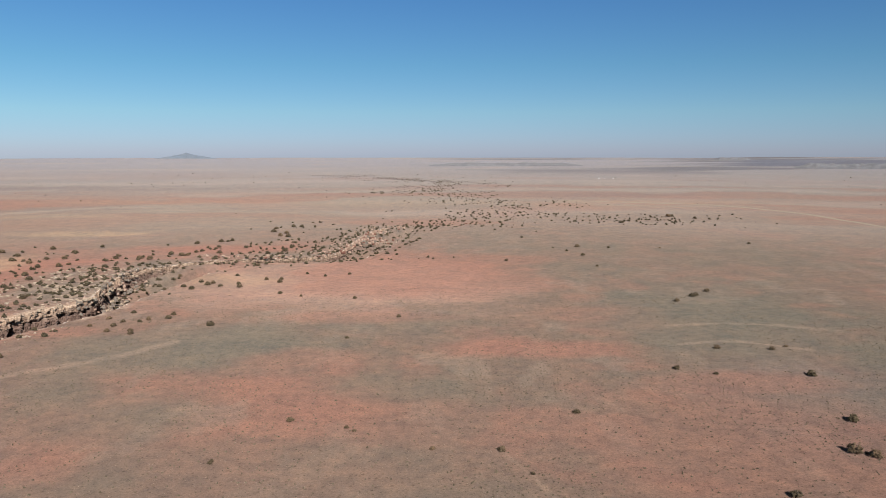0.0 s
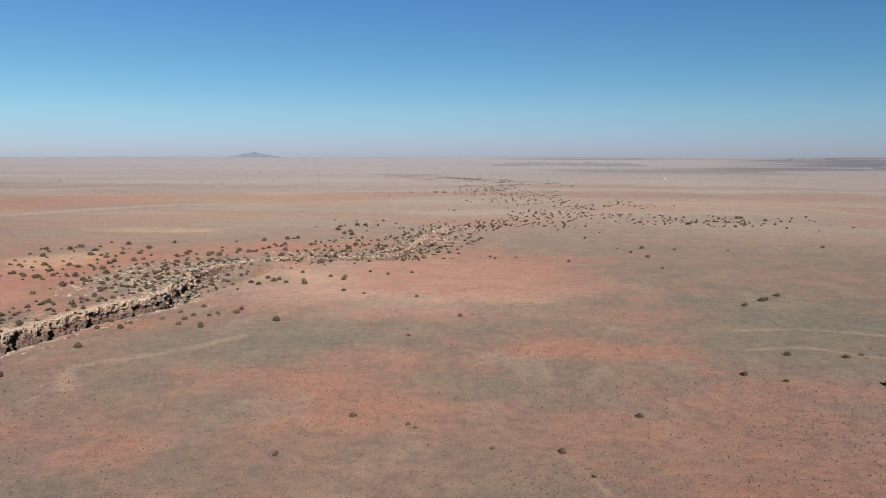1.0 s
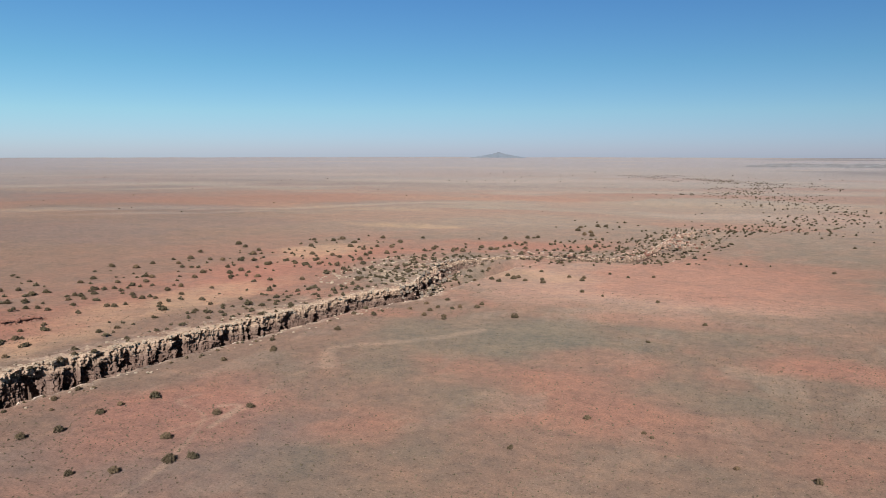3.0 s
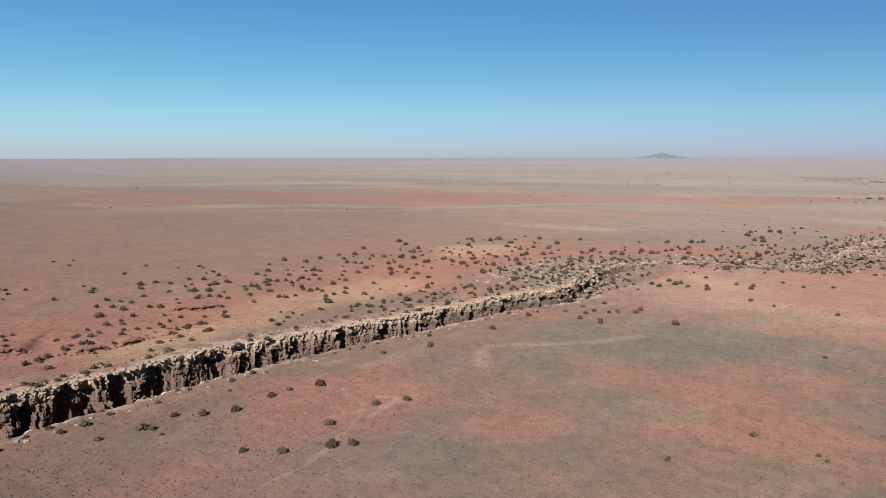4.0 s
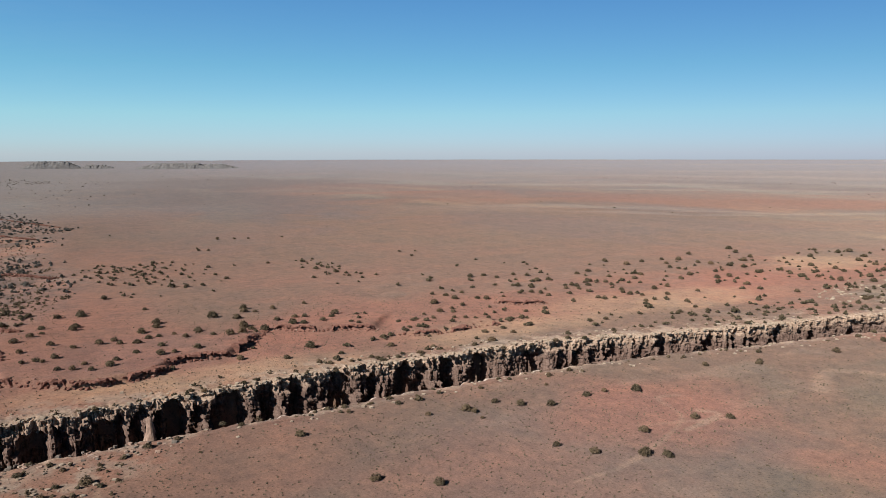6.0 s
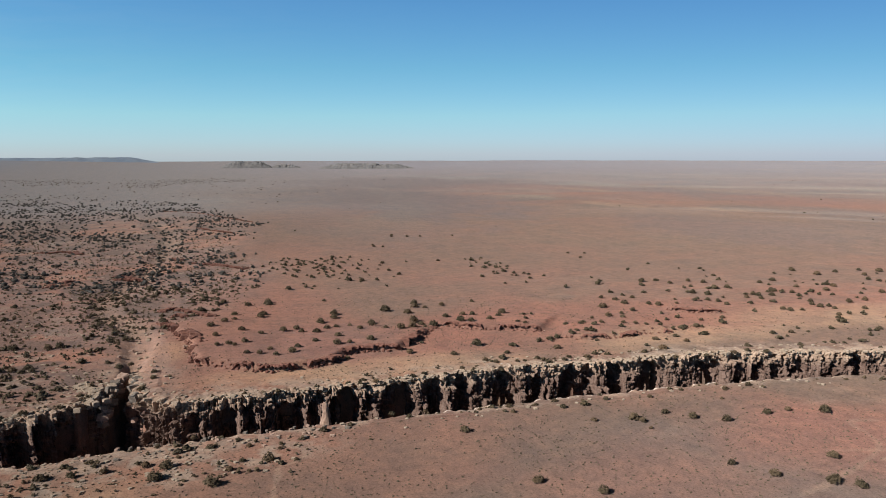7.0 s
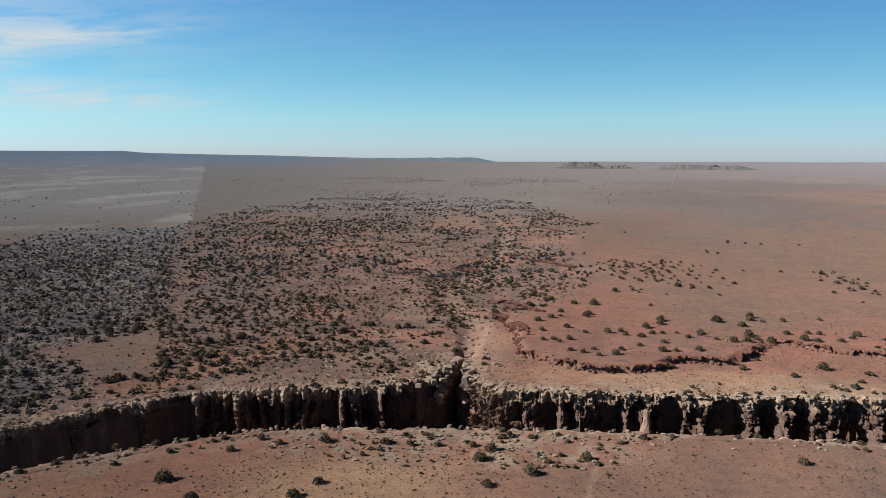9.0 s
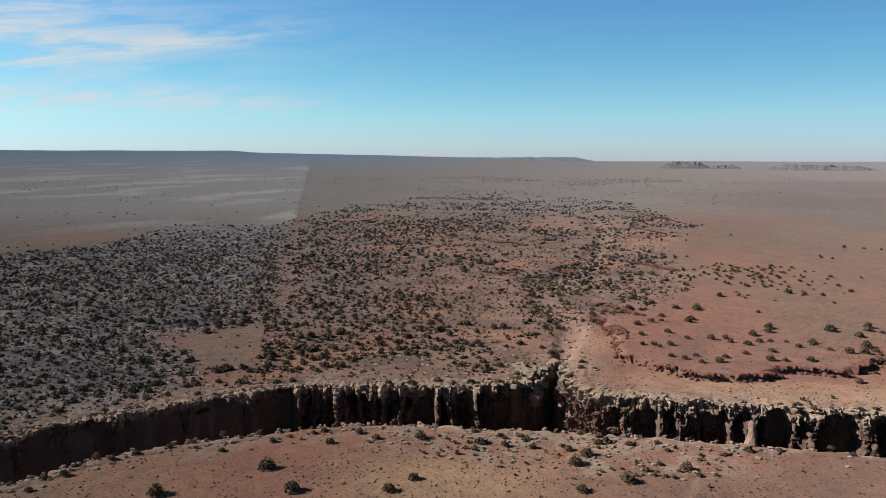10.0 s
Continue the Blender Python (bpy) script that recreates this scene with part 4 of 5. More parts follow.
SHRUBS_D = [(-220.7, 261.4, 2.3), (-197.8, 233, 2.4), (-254.8, 295.9, 3.2), (-307.5, 356.2, 3.7), (-206.8, 238.7, 2.8), (-247.9, 281.9, 3.1), (-194.6, 220.7, 2.4), (-293, 330.9, 3.7), (-277.1, 306.4, 2.7), (-236.1, 259.5, 2.8), (-222.5, 244.5, 2.5), (-286.6, 314.3, 3), (-234.8, 249.6, 3), (-207.8, 217.8, 2.4), (-216.7, 225.8, 2), (-226.2, 233.5, 2.1), (-299.2, 308.7, 2.9), (-267.9, 275.5, 3.3), (-259.7, 263.1, 3.1), (-230.6, 230.8, 3), (-296.8, 294.6, 3.7), (-235, 231, 2.3), (-239.9, 234.9, 2.6), (-227.8, 219.2, 2.2), (-185.8, 178.2, 2), (-270.4, 256.6, 2.9), (-200.4, 188.5, 2.2), (-259, 243.6, 2.4), (-310.2, 291.3, 3.7), (-228.4, 214.1, 2.7), (-231.4, 213.5, 2.6), (-264.6, 238.9, 3.1)]
SHRUBS_E = [(-201.2, 181.4, 2.3), (-288.8, 260, 3), (-256.6, 230.9, 2.9), (-245.3, 220.6, 2.3), (-267, 239.7, 2.7), (-182.1, 162, 2.1), (-251.9, 221.2, 2.3), (-285.3, 249.5, 2.6), (-258, 225, 2.9), (-261.6, 225.2, 2.6), (-156.8, 133.6, 1.8), (-189.2, 161.1, 2.3), (-256.2, 217.4, 2.3), (-183.9, 151.5, 2.4), (-278.2, 225.4, 3), (-246.8, 199.8, 2.4), (-156.3, 126, 1.7), (-227.3, 182, 2), (-150.1, 120.1, 1.1), (-253.2, 200.6, 2.5), (-278.3, 218.8, 3.9), (-267, 206.5, 2.8), (-257, 198.6, 2.3), (-184.3, 142, 1.7), (-207.6, 159.7, 2.4), (-293.9, 224.6, 2.8), (-226.8, 172.4, 1.8), (-257, 193.5, 2.2), (-217.7, 163.6, 2.7), (-272.8, 203, 3.3), (-299.4, 220.3, 2.8), (-201.1, 147.2, 2.3)]
SHRUBS_F = [(-159.2, 114.9, 1.4), (-250.5, 178.9, 1.7), (-185.3, 132.2, 1.9), (-296.3, 208, 2.5), (-160.7, 112.5, 1.4), (-195.3, 134.4, 3), (-219.9, 150.4, 1.9), (-255, 173.5, 2.8), (-304.3, 205.8, 3.1), (-206.4, 139.4, 2.5), (-138.8, 92.4, 1.1), (-157.3, 104.4, 1.5), (-257.7, 170.9, 2.4), (-221.7, 146, 1.7), (-193.8, 127, 2.3), (-304.5, 198.2, 3.5), (-224, 143.2, 1.9), (-249, 158.1, 2.5), (-272.3, 172.6, 2.3), (-262.9, 163, 3.2), (-226.4, 139.9, 1.9), (-236.4, 145.9, 2.3), (-270.8, 163.6, 2.7), (-240.8, 142.6, 3), (-195.2, 115, 2.3), (-159, 93, 1.6), (-259.1, 150.8, 3.6), (-276.4, 160.3, 2.2), (-230.4, 133.6, 1.9), (-199.6, 115.3, 1.8), (-239.8, 135.1, 1.7), (-194.4, 107.7, 2.7)]
SHRUBS_G = [(-221.4, 122.5, 2.1), (-232, 126.3, 2.4), (-222.2, 119.3, 1.8), (-234, 121.4, 2.2), (-193.8, 99.9, 1.9), (-157, 80.4, 1.8), (-207.3, 104.5, 2.5), (-161.1, 80.2, 2.1), (-218, 107.4, 2.9), (-195.7, 94.2, 1.9), (-198.3, 93.4, 1.7), (-160.6, 74.9, 1.3), (-236.4, 107, 1.8), (-196.3, 86.1, 1.5), (-157.9, 67.9, 1.5), (-161.3, 68.3, 1.8), (-206, 87.1, 1.9), (-200.6, 83.2, 1.5), (-190, 78.6, 1.5), (-251.6, 103.4, 2.3), (-197.7, 80.1, 1.8), (-246.4, 97.9, 2.6), (-200.6, 77.9, 2.1), (-256.4, 94.9, 2.3), (-245.4, 90.4, 2.6), (-263.6, 93.9, 2.4), (-195, 68.7, 1.8), (-209.6, 71.3, 2.5), (-262.3, 86.6, 2.7), (-191.5, 62.6, 1.4), (-249.2, 77.8, 4), (-280.8, 84.4, 2.1)]
SHRUBS_H = [(-164.3, 48.4, 1.6), (-253.5, 74.6, 2.6), (-193.8, 56.9, 1.4), (-282.8, 80.6, 3.3), (-249.1, 70, 4), (-192.4, 53.6, 2), (-216.2, 59.6, 2.6), (-273.1, 75.1, 3.2), (-162.5, 44, 1.7), (-242, 64, 3.2), (-165.3, 40.7, 1.8), (-191.3, 47, 1.7), (-279, 68, 4), (-244.7, 59.4, 1.8), (-191.1, 43.1, 2), (-253.9, 57, 2.9), (-229.4, 50.6, 3), (-193.3, 40.3, 1.7), (-248.2, 51.4, 2.5), (-256.5, 49.5, 1.8), (-228, 43.7, 2), (-216.5, 40.6, 1.9), (-191.7, 35.9, 1.7), (-161.5, 30.1, 1.5), (-238.9, 42.2, 2.7), (-227.5, 39.7, 3), (-256.7, 44.7, 2.2), (-272.3, 46.9, 3.1), (-255.7, 41.3, 2.6), (-160.1, 24, 2), (-248.9, 36.9, 2.8), (-233.9, 34, 2.3)]
SHRUBS_I = [(-252.5, 32.2, 2.2), (-228.1, 27.8, 2.3), (-258.8, 31.5, 2.9), (-157.2, 18.6, 1.2), (-339.5, 38.8, 3.3), (-222.6, 25.3, 2.9), (-146.5, 16.3, 1.1), (-255.5, 26.6, 2.9), (-189.9, 17.6, 1.6), (-220.4, 20.4, 1.9), (-156.1, 14.4, 1.3), (-153.6, 13.9, 1.2), (-305.7, 26.6, 3.9), (-228.6, 19.5, 2), (-281.1, 21.5, 3.2), (-251.4, 18.9, 2.1), (-223.3, 16.1, 2.2), (-224.8, 12.5, 2.2), (-239.4, 13, 2.4), (-256.8, 13.2, 2.5), (-157, 7.9, 1.4), (-143.8, 7, 1.1), (-276.3, 12, 1.9), (-288.4, 12.5, 2.8), (-149.4, 6.1, 1.5), (-235.8, 9.6, 1.7), (-237.6, 8.1, 2.4), (-316.9, 10.1, 3.1), (-272.3, 8.4, 2.7), (-145.8, 3.4, 1.7), (-236.9, 4.6, 2), (-249.8, 4.5, 2.5)]
SHRUBS_J = [(-265.1, 3.6, 3), (-158.6, 0.3, 1.9), (-165.1, -2.9, 1.6), (-155.4, -5.9, 1.2), (-219.5, -12.8, 2.1), (-213, -12.8, 2.1), (-162.4, -10, 1.5), (-203.3, -15.2, 2.3), (-152.8, -11.9, 2), (-230.3, -19.4, 2.3), (-227.8, -22.4, 2.6), (-234.5, -25.9, 2.2), (-152.2, -19.1, 1.9), (-211, -27.8, 2.2), (-157.7, -22.1, 1.6), (-202.8, -29.3, 2.2), (-259.1, -41.9, 3.2), (-156, -25.5, 1.4), (-151.7, -24.8, 2), (-210.8, -35.3, 2.7), (-194.8, -32.7, 2.4), (-258.3, -45.1, 2.9), (-231.9, -45, 2.2), (-250.1, -49.5, 2.2), (-235.5, -46.7, 2.9), (-158.1, -32.2, 1.5), (-193, -40.2, 2.3), (-260.8, -55.4, 3.2), (-233.4, -50.3, 2.6), (-233.9, -53.4, 2.8), (-190.6, -44.3, 1.9), (-251.8, -62.3, 3.1)]
SHRUBS_K = [(-224, -56.6, 2.2), (-192.2, -49.2, 2.5), (-225.4, -58.9, 2.3), (-189.3, -55.6, 2.5), (-238.3, -70.6, 3.1), (-216.8, -64.9, 2.4), (-187.8, -61.6, 2.1), (-226.4, -76.3, 3), (-149.9, -52.3, 1.9), (-219.5, -80.1, 2.4), (-152.1, -56.8, 2), (-200.2, -79.3, 2.8), (-237, -94.5, 3.1), (-218.6, -88.9, 2.2), (-210, -88.5, 1.9), (-151.2, -64.8, 1.8), (-216.1, -94.5, 3), (-229.5, -105.2, 2.6), (-244.7, -113.7, 2.9), (-216.1, -100.8, 3), (-183.3, -86.9, 2.4), (-192.5, -91.4, 2.1), (-181.4, -90.4, 2.5), (-191, -98.3, 2), (-146.4, -77.6, 2.2), (-189.9, -102.9, 2.3), (-235.1, -138.3, 2.9), (-143.6, -84.8, 2.1), (-178.6, -106.1, 2.1), (-187.1, -111.8, 2.8), (-236.2, -148.7, 3.6), (-167.8, -105.8, 2)]
SHRUBS_L = [(-175, -110.6, 2.1), (-196.1, -125, 2.7), (-138.6, -89.1, 1.7), (-203.6, -132.2, 2.7), (-198.7, -135.9, 2.3), (-134.9, -92.4, 1.7), (-172.9, -121.5, 2.4), (-167, -119.3, 2.5), (-130.2, -96.8, 1.9), (-179.6, -133.8, 2.4), (-126.8, -99.9, 1.9), (-151.2, -120, 2.1), (-126.8, -103.4, 2.1), (-164.2, -136.7, 2.8), (-122, -104.3, 1.7), (-168.8, -147.1, 2.2), (-117.9, -103.5, 2.1), (-148.6, -131, 2.6), (-167.3, -153.1, 2.4), (-115.9, -106.3, 2.1), (-164.3, -155.1, 2.7), (-110.8, -105.1, 1.6), (-148.2, -141.3, 2.3), (-112.2, -110.1, 1.7)]


def put_shrubs(x, y, sizes, kinds, group, z=None):
    x, y = np.asarray(x, float), np.asarray(y, float)
    z = ground_height(x, y) if z is None else z
    for px, py, pz, size, k in zip(x.tolist(), y.tolist(), z.tolist(), sizes, kinds):
        tall, wide = random.uniform(0.85, 1.15), random.uniform(0.9, 1.15)
        ob = copy_thing(SHRUB_KINDS[k], pose(px, py, pz - 0.03, 0, 0, random.uniform(0, 360)))
        ob.scale = (size * wide, size / wide, size * tall)
        tagged(ob, group=group)


for group, places, kinds in (("shrubs on the open plain", EAST_NEAR, (0, 2, 3)), ("shrubs on the far plain", EAST_FAR, (0, 1, 2)), ("shrubs before the canyon", MIDDLE, (0, 0, 2, 3)), ("shrubs on the bench", BENCH, (0, 0, 1, 2)), ("shrubs by the canyon rim", NEAR_RIM, (0, 0, 1))):
    px, py, sizes = zip(*places)
    sizes = [0.8 * q if places is BENCH else q for q in sizes]
    put_shrubs(px, py, sizes, [random.choice(kinds) for _ in px], group)


def scatter(box, spacing, keep, seed):
    """Jittered places in a box (x0, y0, x1, y1), kept where keep(x, y), 0 to 1, exceeds a random draw."""
    local = np.random.default_rng(seed)
    gx, gy = np.meshgrid(np.arange(box[0], box[2], spacing), np.arange(box[1], box[3], spacing))
    x = gx.ravel() + local.uniform(-0.5, 0.5, gx.size) * spacing
    y = gy.ravel() + local.uniform(-0.5, 0.5, gx.size) * spacing
    ok = keep(x, y) > local.random(x.size)
    return x[ok], y[ok], local


def clear_of_canyon(x, y, margin=0.8):
    d = np.minimum(np.minimum(line_distance(x, y, far_south)[0], line_distance(x, y, far_north)[0]), line_distance(x, y, near_line)[0])
    wd, _ = line_distance(x, y, wash_line[:14])
    return (~inside(x, y, canyon)) & (d > margin) & (wd > 5)


def rim_top(x, y):
    """Height to stand on near the rims, where the slab lies over the ground sheet."""
    return base_height(x, y) + 0.05


# shrubs that grow along the rims and on the bench, each of them a thing
def rim_keep(x, y):
    d1 = np.minimum(line_distance(x, y, far_south)[0], line_distance(x, y, far_north)[0])
    d3 = line_distance(x, y, near_line)[0]
    k = 0.34 * step(10, 1.5, d1) + 0.30 * step(7, 1, d3)
    k = np.maximum(k, 0.42 * step(1.2, 0.6, np.hypot((x + 154) / 13, (y + 16) / 40)))
    return k * clear_of_canyon(x, y)


for places in (SHRUBS_A, SHRUBS_B, SHRUBS_C, SHRUBS_D, SHRUBS_E, SHRUBS_F, SHRUBS_G, SHRUBS_H, SHRUBS_I, SHRUBS_J, SHRUBS_K, SHRUBS_L):
    px, py, sizes = zip(*places)
    px, py = np.array(px), np.array(py)
    put_shrubs(px, py, sizes, [random.choice((0, 1, 2, 3, 0)) for _ in sizes], "shrubs round the canyon", base_height(px, py))

def stuff_mesh(name, x, y, sizes, template_list, mat, label, category, z=None, flat=1.0, seed=0, rounded=False):
    """Many copies of small templates joined into one mesh."""
    local = np.random.default_rng(seed)
    z = ground_height(x, y) if z is None else z
    V, T, base = [], [], 0
    pick = local.integers(0, len(template_list), len(x))
    turn = local.uniform(0, 6.28, len(x))
    for k, (tv, tf) in enumerate(template_list):
        i = np.nonzero(pick == k)[0]
        if not len(i):
            continue
        c, s_ = np.cos(turn[i])[:, None], np.sin(turn[i])[:, None]
        sz = sizes[i][:, None]
        vx = (tv[:, 0] * c - tv[:, 1] * s_) * sz + x[i][:, None]
        vy = (tv[:, 0] * s_ + tv[:, 1] * c) * sz + y[i][:, None]
        vz = tv[:, 2] * sz * flat * local.uniform(0.8, 1.2, (len(i), 1)) + z[i][:, None] - 0.03
        V.append(np.stack([vx, vy, vz], -1).reshape(-1, 3))
        T.append((tf[None] + (np.arange(len(i)) * len(tv))[:, None, None] + base).reshape(-1, 3))
        base += len(i) * len(tv)
    ob = fast_mesh(name, np.vstack(V), np.vstack(T), mat, smooth=rounded)
    return tagged(ob, label, category, kind="stuff")


MID_SHRUBS = [clump_bush(401 + k, 16, 10) for k in range(6)]
FAR_SHRUBS = [clump_bush(431 + k, 6, 2) for k in range(5)]
TUFTS = []
for k in range(4):
    local = np.random.default_rng(451 + k)
    v, t = [], []
    for j in range(3):
        c = local.normal(0, 0.22, 2)
        a = local.uniform(0, 6.28)
        base = len(v)
        v += [(c[0] + 0.42 * math.cos(a + b), c[1] + 0.42 * math.sin(a + b), 0.0) for b in (0, 2.1, 4.2)] + [(c[0], c[1], local.uniform(0.45, 0.8))]
        t += [(base, base + 1, base + 3), (base + 1, base + 2, base + 3), (base + 2, base, base + 3)]
    TUFTS.append((np.array(v), np.array(t)))


x_, y_, local = scatter((-215, -135, -100, 215), 6.0, rim_keep, 301)
stuff_mesh("rim_shrubs", x_, y_, local.uniform(1.0, 2.2, len(x_)), MID_SHRUBS, LEAF, "small olive-brown shrubs between rocks of the rims", "shrubs", z=base_height(x_, y_), seed=21, rounded=True)


def polygon_keep(polygon, value, wobble=18):
    def keep(x, y):
        dx, dy = (fbm(x, y, 45, 311) - 0.5) * wobble * 2, (fbm(x, y, 45, 317) - 0.5) * wobble * 2
        return inside(x + dx, y + dy, polygon) * value(x, y)
    return keep


# dark shrub land south of the tributary
def dense_value(x, y):
    return np.clip(0.25 + 0.9 * fbm(x, y, 26, 321, 3), 0, 1) * np.interp(np.hypot(x, y), [300, 430, 620], [1, 0.75, 0.2]) * clear_of_canyon(x, y, 3) * np.where(inside(x, y, FLAT), 0.05, 1)


x_, y_, local = scatter((-640, -410, -115, -95), 2.4, polygon_keep(DENSE, dense_value, 22), 331)
near_part = np.hypot(x_, y_) < 330
sz = (0.65 + 2.0 * local.random(len(x_)) ** 2.6) * np.where(local.random(len(x_)) < 0.05, 1.4, 1)
stuff_mesh("dense_shrubs", x_[near_part], y_[near_part], sz[near_part], MID_SHRUBS, SAGE, "dense dark grey-olive shrubs covering dark soil", "shrubs", seed=1, rounded=True)
stuff_mesh("distant_shrubs", x_[~near_part], y_[~near_part], sz[~near_part] * 1.15, FAR_SHRUBS, SAGE, "distant dense dark shrubs on grey soil", "shrubs", seed=2, rounded=True)


# shrubs in the basin of the tributary
def basin_value(x, y):
    wd, _ = line_distance(x, y, wash_line)
    r = np.hypot(x, y)
    k = (0.10 + 0.9 * step(0.38, 0.66, fbm(x, y, 38, 341, 3))) * np.interp(r, [0, 450, 620, 900, 1150], [0.75, 0.6, 0.4, 0.3, 0.1])
    k = np.maximum(k, 0.85 * step(20, 6, wd + 22 * (fbm(x, y, 30, 347, 2) - 0.5)) * step(200, 260, r) * np.interp(r, [380, 600], [1, 0.35]) * step(0.3, 0.5, fbm(x, y, 24, 349, 3)))
    k = np.maximum(k, 0.55 * np.interp(r, [500, 800], [1, 0.25]) * step(130, 20, line_distance(x, y, FENCE[:5])[0]) * step(0.25, 0.55, fbm(x, y, 20, 345, 3)))
    k = np.clip(k * 1.5, 0, 1) * np.interp(r, [330, 480], [1, 0.8])
    k = k * np.where((x > -262) & (y > -14), 0.3, 1) * np.where(inside(x, y, FLAT), 0.04, 1)
    return k * clear_of_canyon(x, y, 4) * step(0.0, 0.6, np.hypot((x + 275) / 26, (y + 48) / 12) - 0.6) * np.where(np.hypot((x + 196) / 9, (y + 62) / 12) < 1, 0.1, 1)


x_, y_, local = scatter((-1200, -350, -170, 70), 3.5, polygon_keep(BASIN, basin_value, 34), 343)
near_part = np.hypot(x_, y_) < 360
sz = (0.9 + 2.1 * local.random(len(x_)) ** 1.6) * np.where(local.random(len(x_)) < 0.07, 1.35, 1)
stuff_mesh("basin_shrubs", x_[near_part], y_[near_part], sz[near_part], MID_SHRUBS, LEAF, "scattered olive shrubs on reddish basin soil", "shrubs", seed=3, rounded=True)
stuff_mesh("distant_basin_shrubs", x_[~near_part], y_[~near_part], sz[~near_part] * 1.1, FAR_SHRUBS, SAGE, "distant grey-olive shrubs in a red sandy basin", "shrubs", seed=4, rounded=True)


# low scrub between the shrubs of the southern land
def low_value(x, y):
    k = np.maximum(soft_inside(x, y, DENSE, 12) * 1.0, soft_inside(x, y, BASIN, 14) * 0.65) * (0.3 + 0.7 * step(0.35, 0.55, fbm(x, y, 17, 355, 3)))
    return k * clear_of_canyon(x, y, 3) * np.interp(np.hypot(x, y), [200, 560, 700], [1, 0.4, 0]) * np.where(inside(x, y, FLAT), 0.25, 1)


x_, y_, local = scatter((-640, -400, -115, 30), 2.1, low_value, 357)
stuff_mesh("low_scrub", x_, y_, 0.5 + 0.8 * local.random(len(x_)) ** 1.5, TUFTS, SCRUB, "low grey-brown scrub between larger desert shrubs", "scrub", seed=15)


# shrubs on the bench behind the canyon
def bench_value(x, y):
    r = np.hypot(x, y)
    d = line_distance(x, y, far_north)[0]
    k = 0.30 * step(0.45, 0.7, fbm(x, y, 32, 351, 3)) * step(75, 40, d) * step(60, 100, y)
    k = np.maximum(k, 0.95 * step(46, 12, d) * step(170, 230, y) * step(440, 380, y) * (0.4 + 0.6 * fbm(x, y, 16, 353)))
    k = np.maximum(k, 0.7 * np.exp(-(((x + 365) / 34) ** 2 + ((y - 152) / 10) ** 2)))
    k = np.maximum(k, 0.12 * step(1.1, 0.7, np.hypot((x + 245) / 55, (y - 320) / 150)))
    k = np.maximum(k, 0.8 * np.exp(-(((x + 405) / 48) ** 2 + ((y - 62) / 22) ** 2)))
    k = np.maximum(k, 0.10 * step(1.1, 0.8, np.hypot((x + 285) / 70, (y - 235) / 70)))
    side = inside(x, y, np.vstack([far_north[:, :], [(-38, 700), (-700, 700), (-700, -16)]]))
    return k * clear_of_canyon(x, y, 2.5) * side


x_, y_, local = scatter((-440, -16, -60, 520), 4.6, bench_value, 361)
sz = local.uniform(1.1, 2.6, len(x_)) * np.where(local.random(len(x_)) < 0.12, 1.4, 1)
stuff_mesh("bench_shrubs", x_, y_, sz, MID_SHRUBS, LEAF, "olive and brown shrubs on the bench above the canyon", "shrubs", z=rim_top(x_, y_), seed=5, rounded=True)

# shrubs in the upper canyon, along its creek and round the bend
CREEK = smooth_line([(-150, 330), (-140, 385), (-95, 420), (-60, 450), (-45, 560), (-24, 600), (20, 660), (60, 720), (120, 690), (185, 640)], 10)
CREEK_UP = smooth_line([(30, 700), (60, 790), (80, 880), (20, 960), (-20, 1060), (-30, 1200), (10, 1400), (-40, 1580), (-260, 1900)], 20)


def creek_value(x, y):
    d, _ = line_distance(x, y, CREEK)
    e, _ = line_distance(x, y, CREEK_UP)
    k = np.where(y > 610, 0.30 * step(60, 6, d), 1.0 * step(42, 8, d)) * (0.35 + 0.9 * fbm(x, y, 22, 371, 3))
    k = np.maximum(k, 0.20 * step(45, 8, e) * step(0.35, 0.6, fbm(x, y, 50, 373, 3)))
    k = np.maximum(k, 0.10 * step(140, 40, np.minimum(d, e)) * step(0.45, 0.6, fbm(x, y, 60, 375)))
    west = line_distance(x, y, near_line)[0]
    return k * np.where((x > -120) & (y < 410) & ~inside(x, y, canyon), step(26, 4, west) * 0.9, 1)


x_, y_, local = scatter((-330, 310, 280, 1950), 4.6, creek_value, 381)
sz = local.uniform(1.1, 2.7, len(x_)) * np.interp(np.hypot(x_, y_), [400, 1500], [1, 1.25])
zz = np.where(inside(x_, y_, canyon), ground_height(x_, y_), rim_top(x_, y_))
stuff_mesh("creek_shrubs", x_, y_, sz, FAR_SHRUBS, LEAF, "green-grey shrubs following the upper canyon and creek", "shrubs", z=zz, seed=6, rounded=True)


# low scrub between the rocks of both rims
def scrub_value(x, y):
    d1 = np.minimum(line_distance(x, y, far_south)[0], line_distance(x, y, far_north)[0])
    d3 = line_distance(x, y, near_line)[0]
    k = 0.28 * step(14, 2, d1) + 0.22 * step(9, 2, d3)
    k = np.maximum(k, 0.5 * step(1.2, 0.5, np.hypot((x + 153) / 14, (y + 16) / 46)))
    return k * clear_of_canyon(x, y, 1.0) * step(0.3, 0.6, fbm(x, y, 9, 387, 3))


x_, y_, local = scatter((-225, -150, -95, 260), 2.4, scrub_value, 389)
stuff_mesh("rim_scrub", x_, y_, local.uniform(0.5, 1.4, len(x_)), FAR_SHRUBS, SCRUB, "low grey-brown scrub between rim rocks", "scrub", z=rim_top(x_, y_), seed=14)


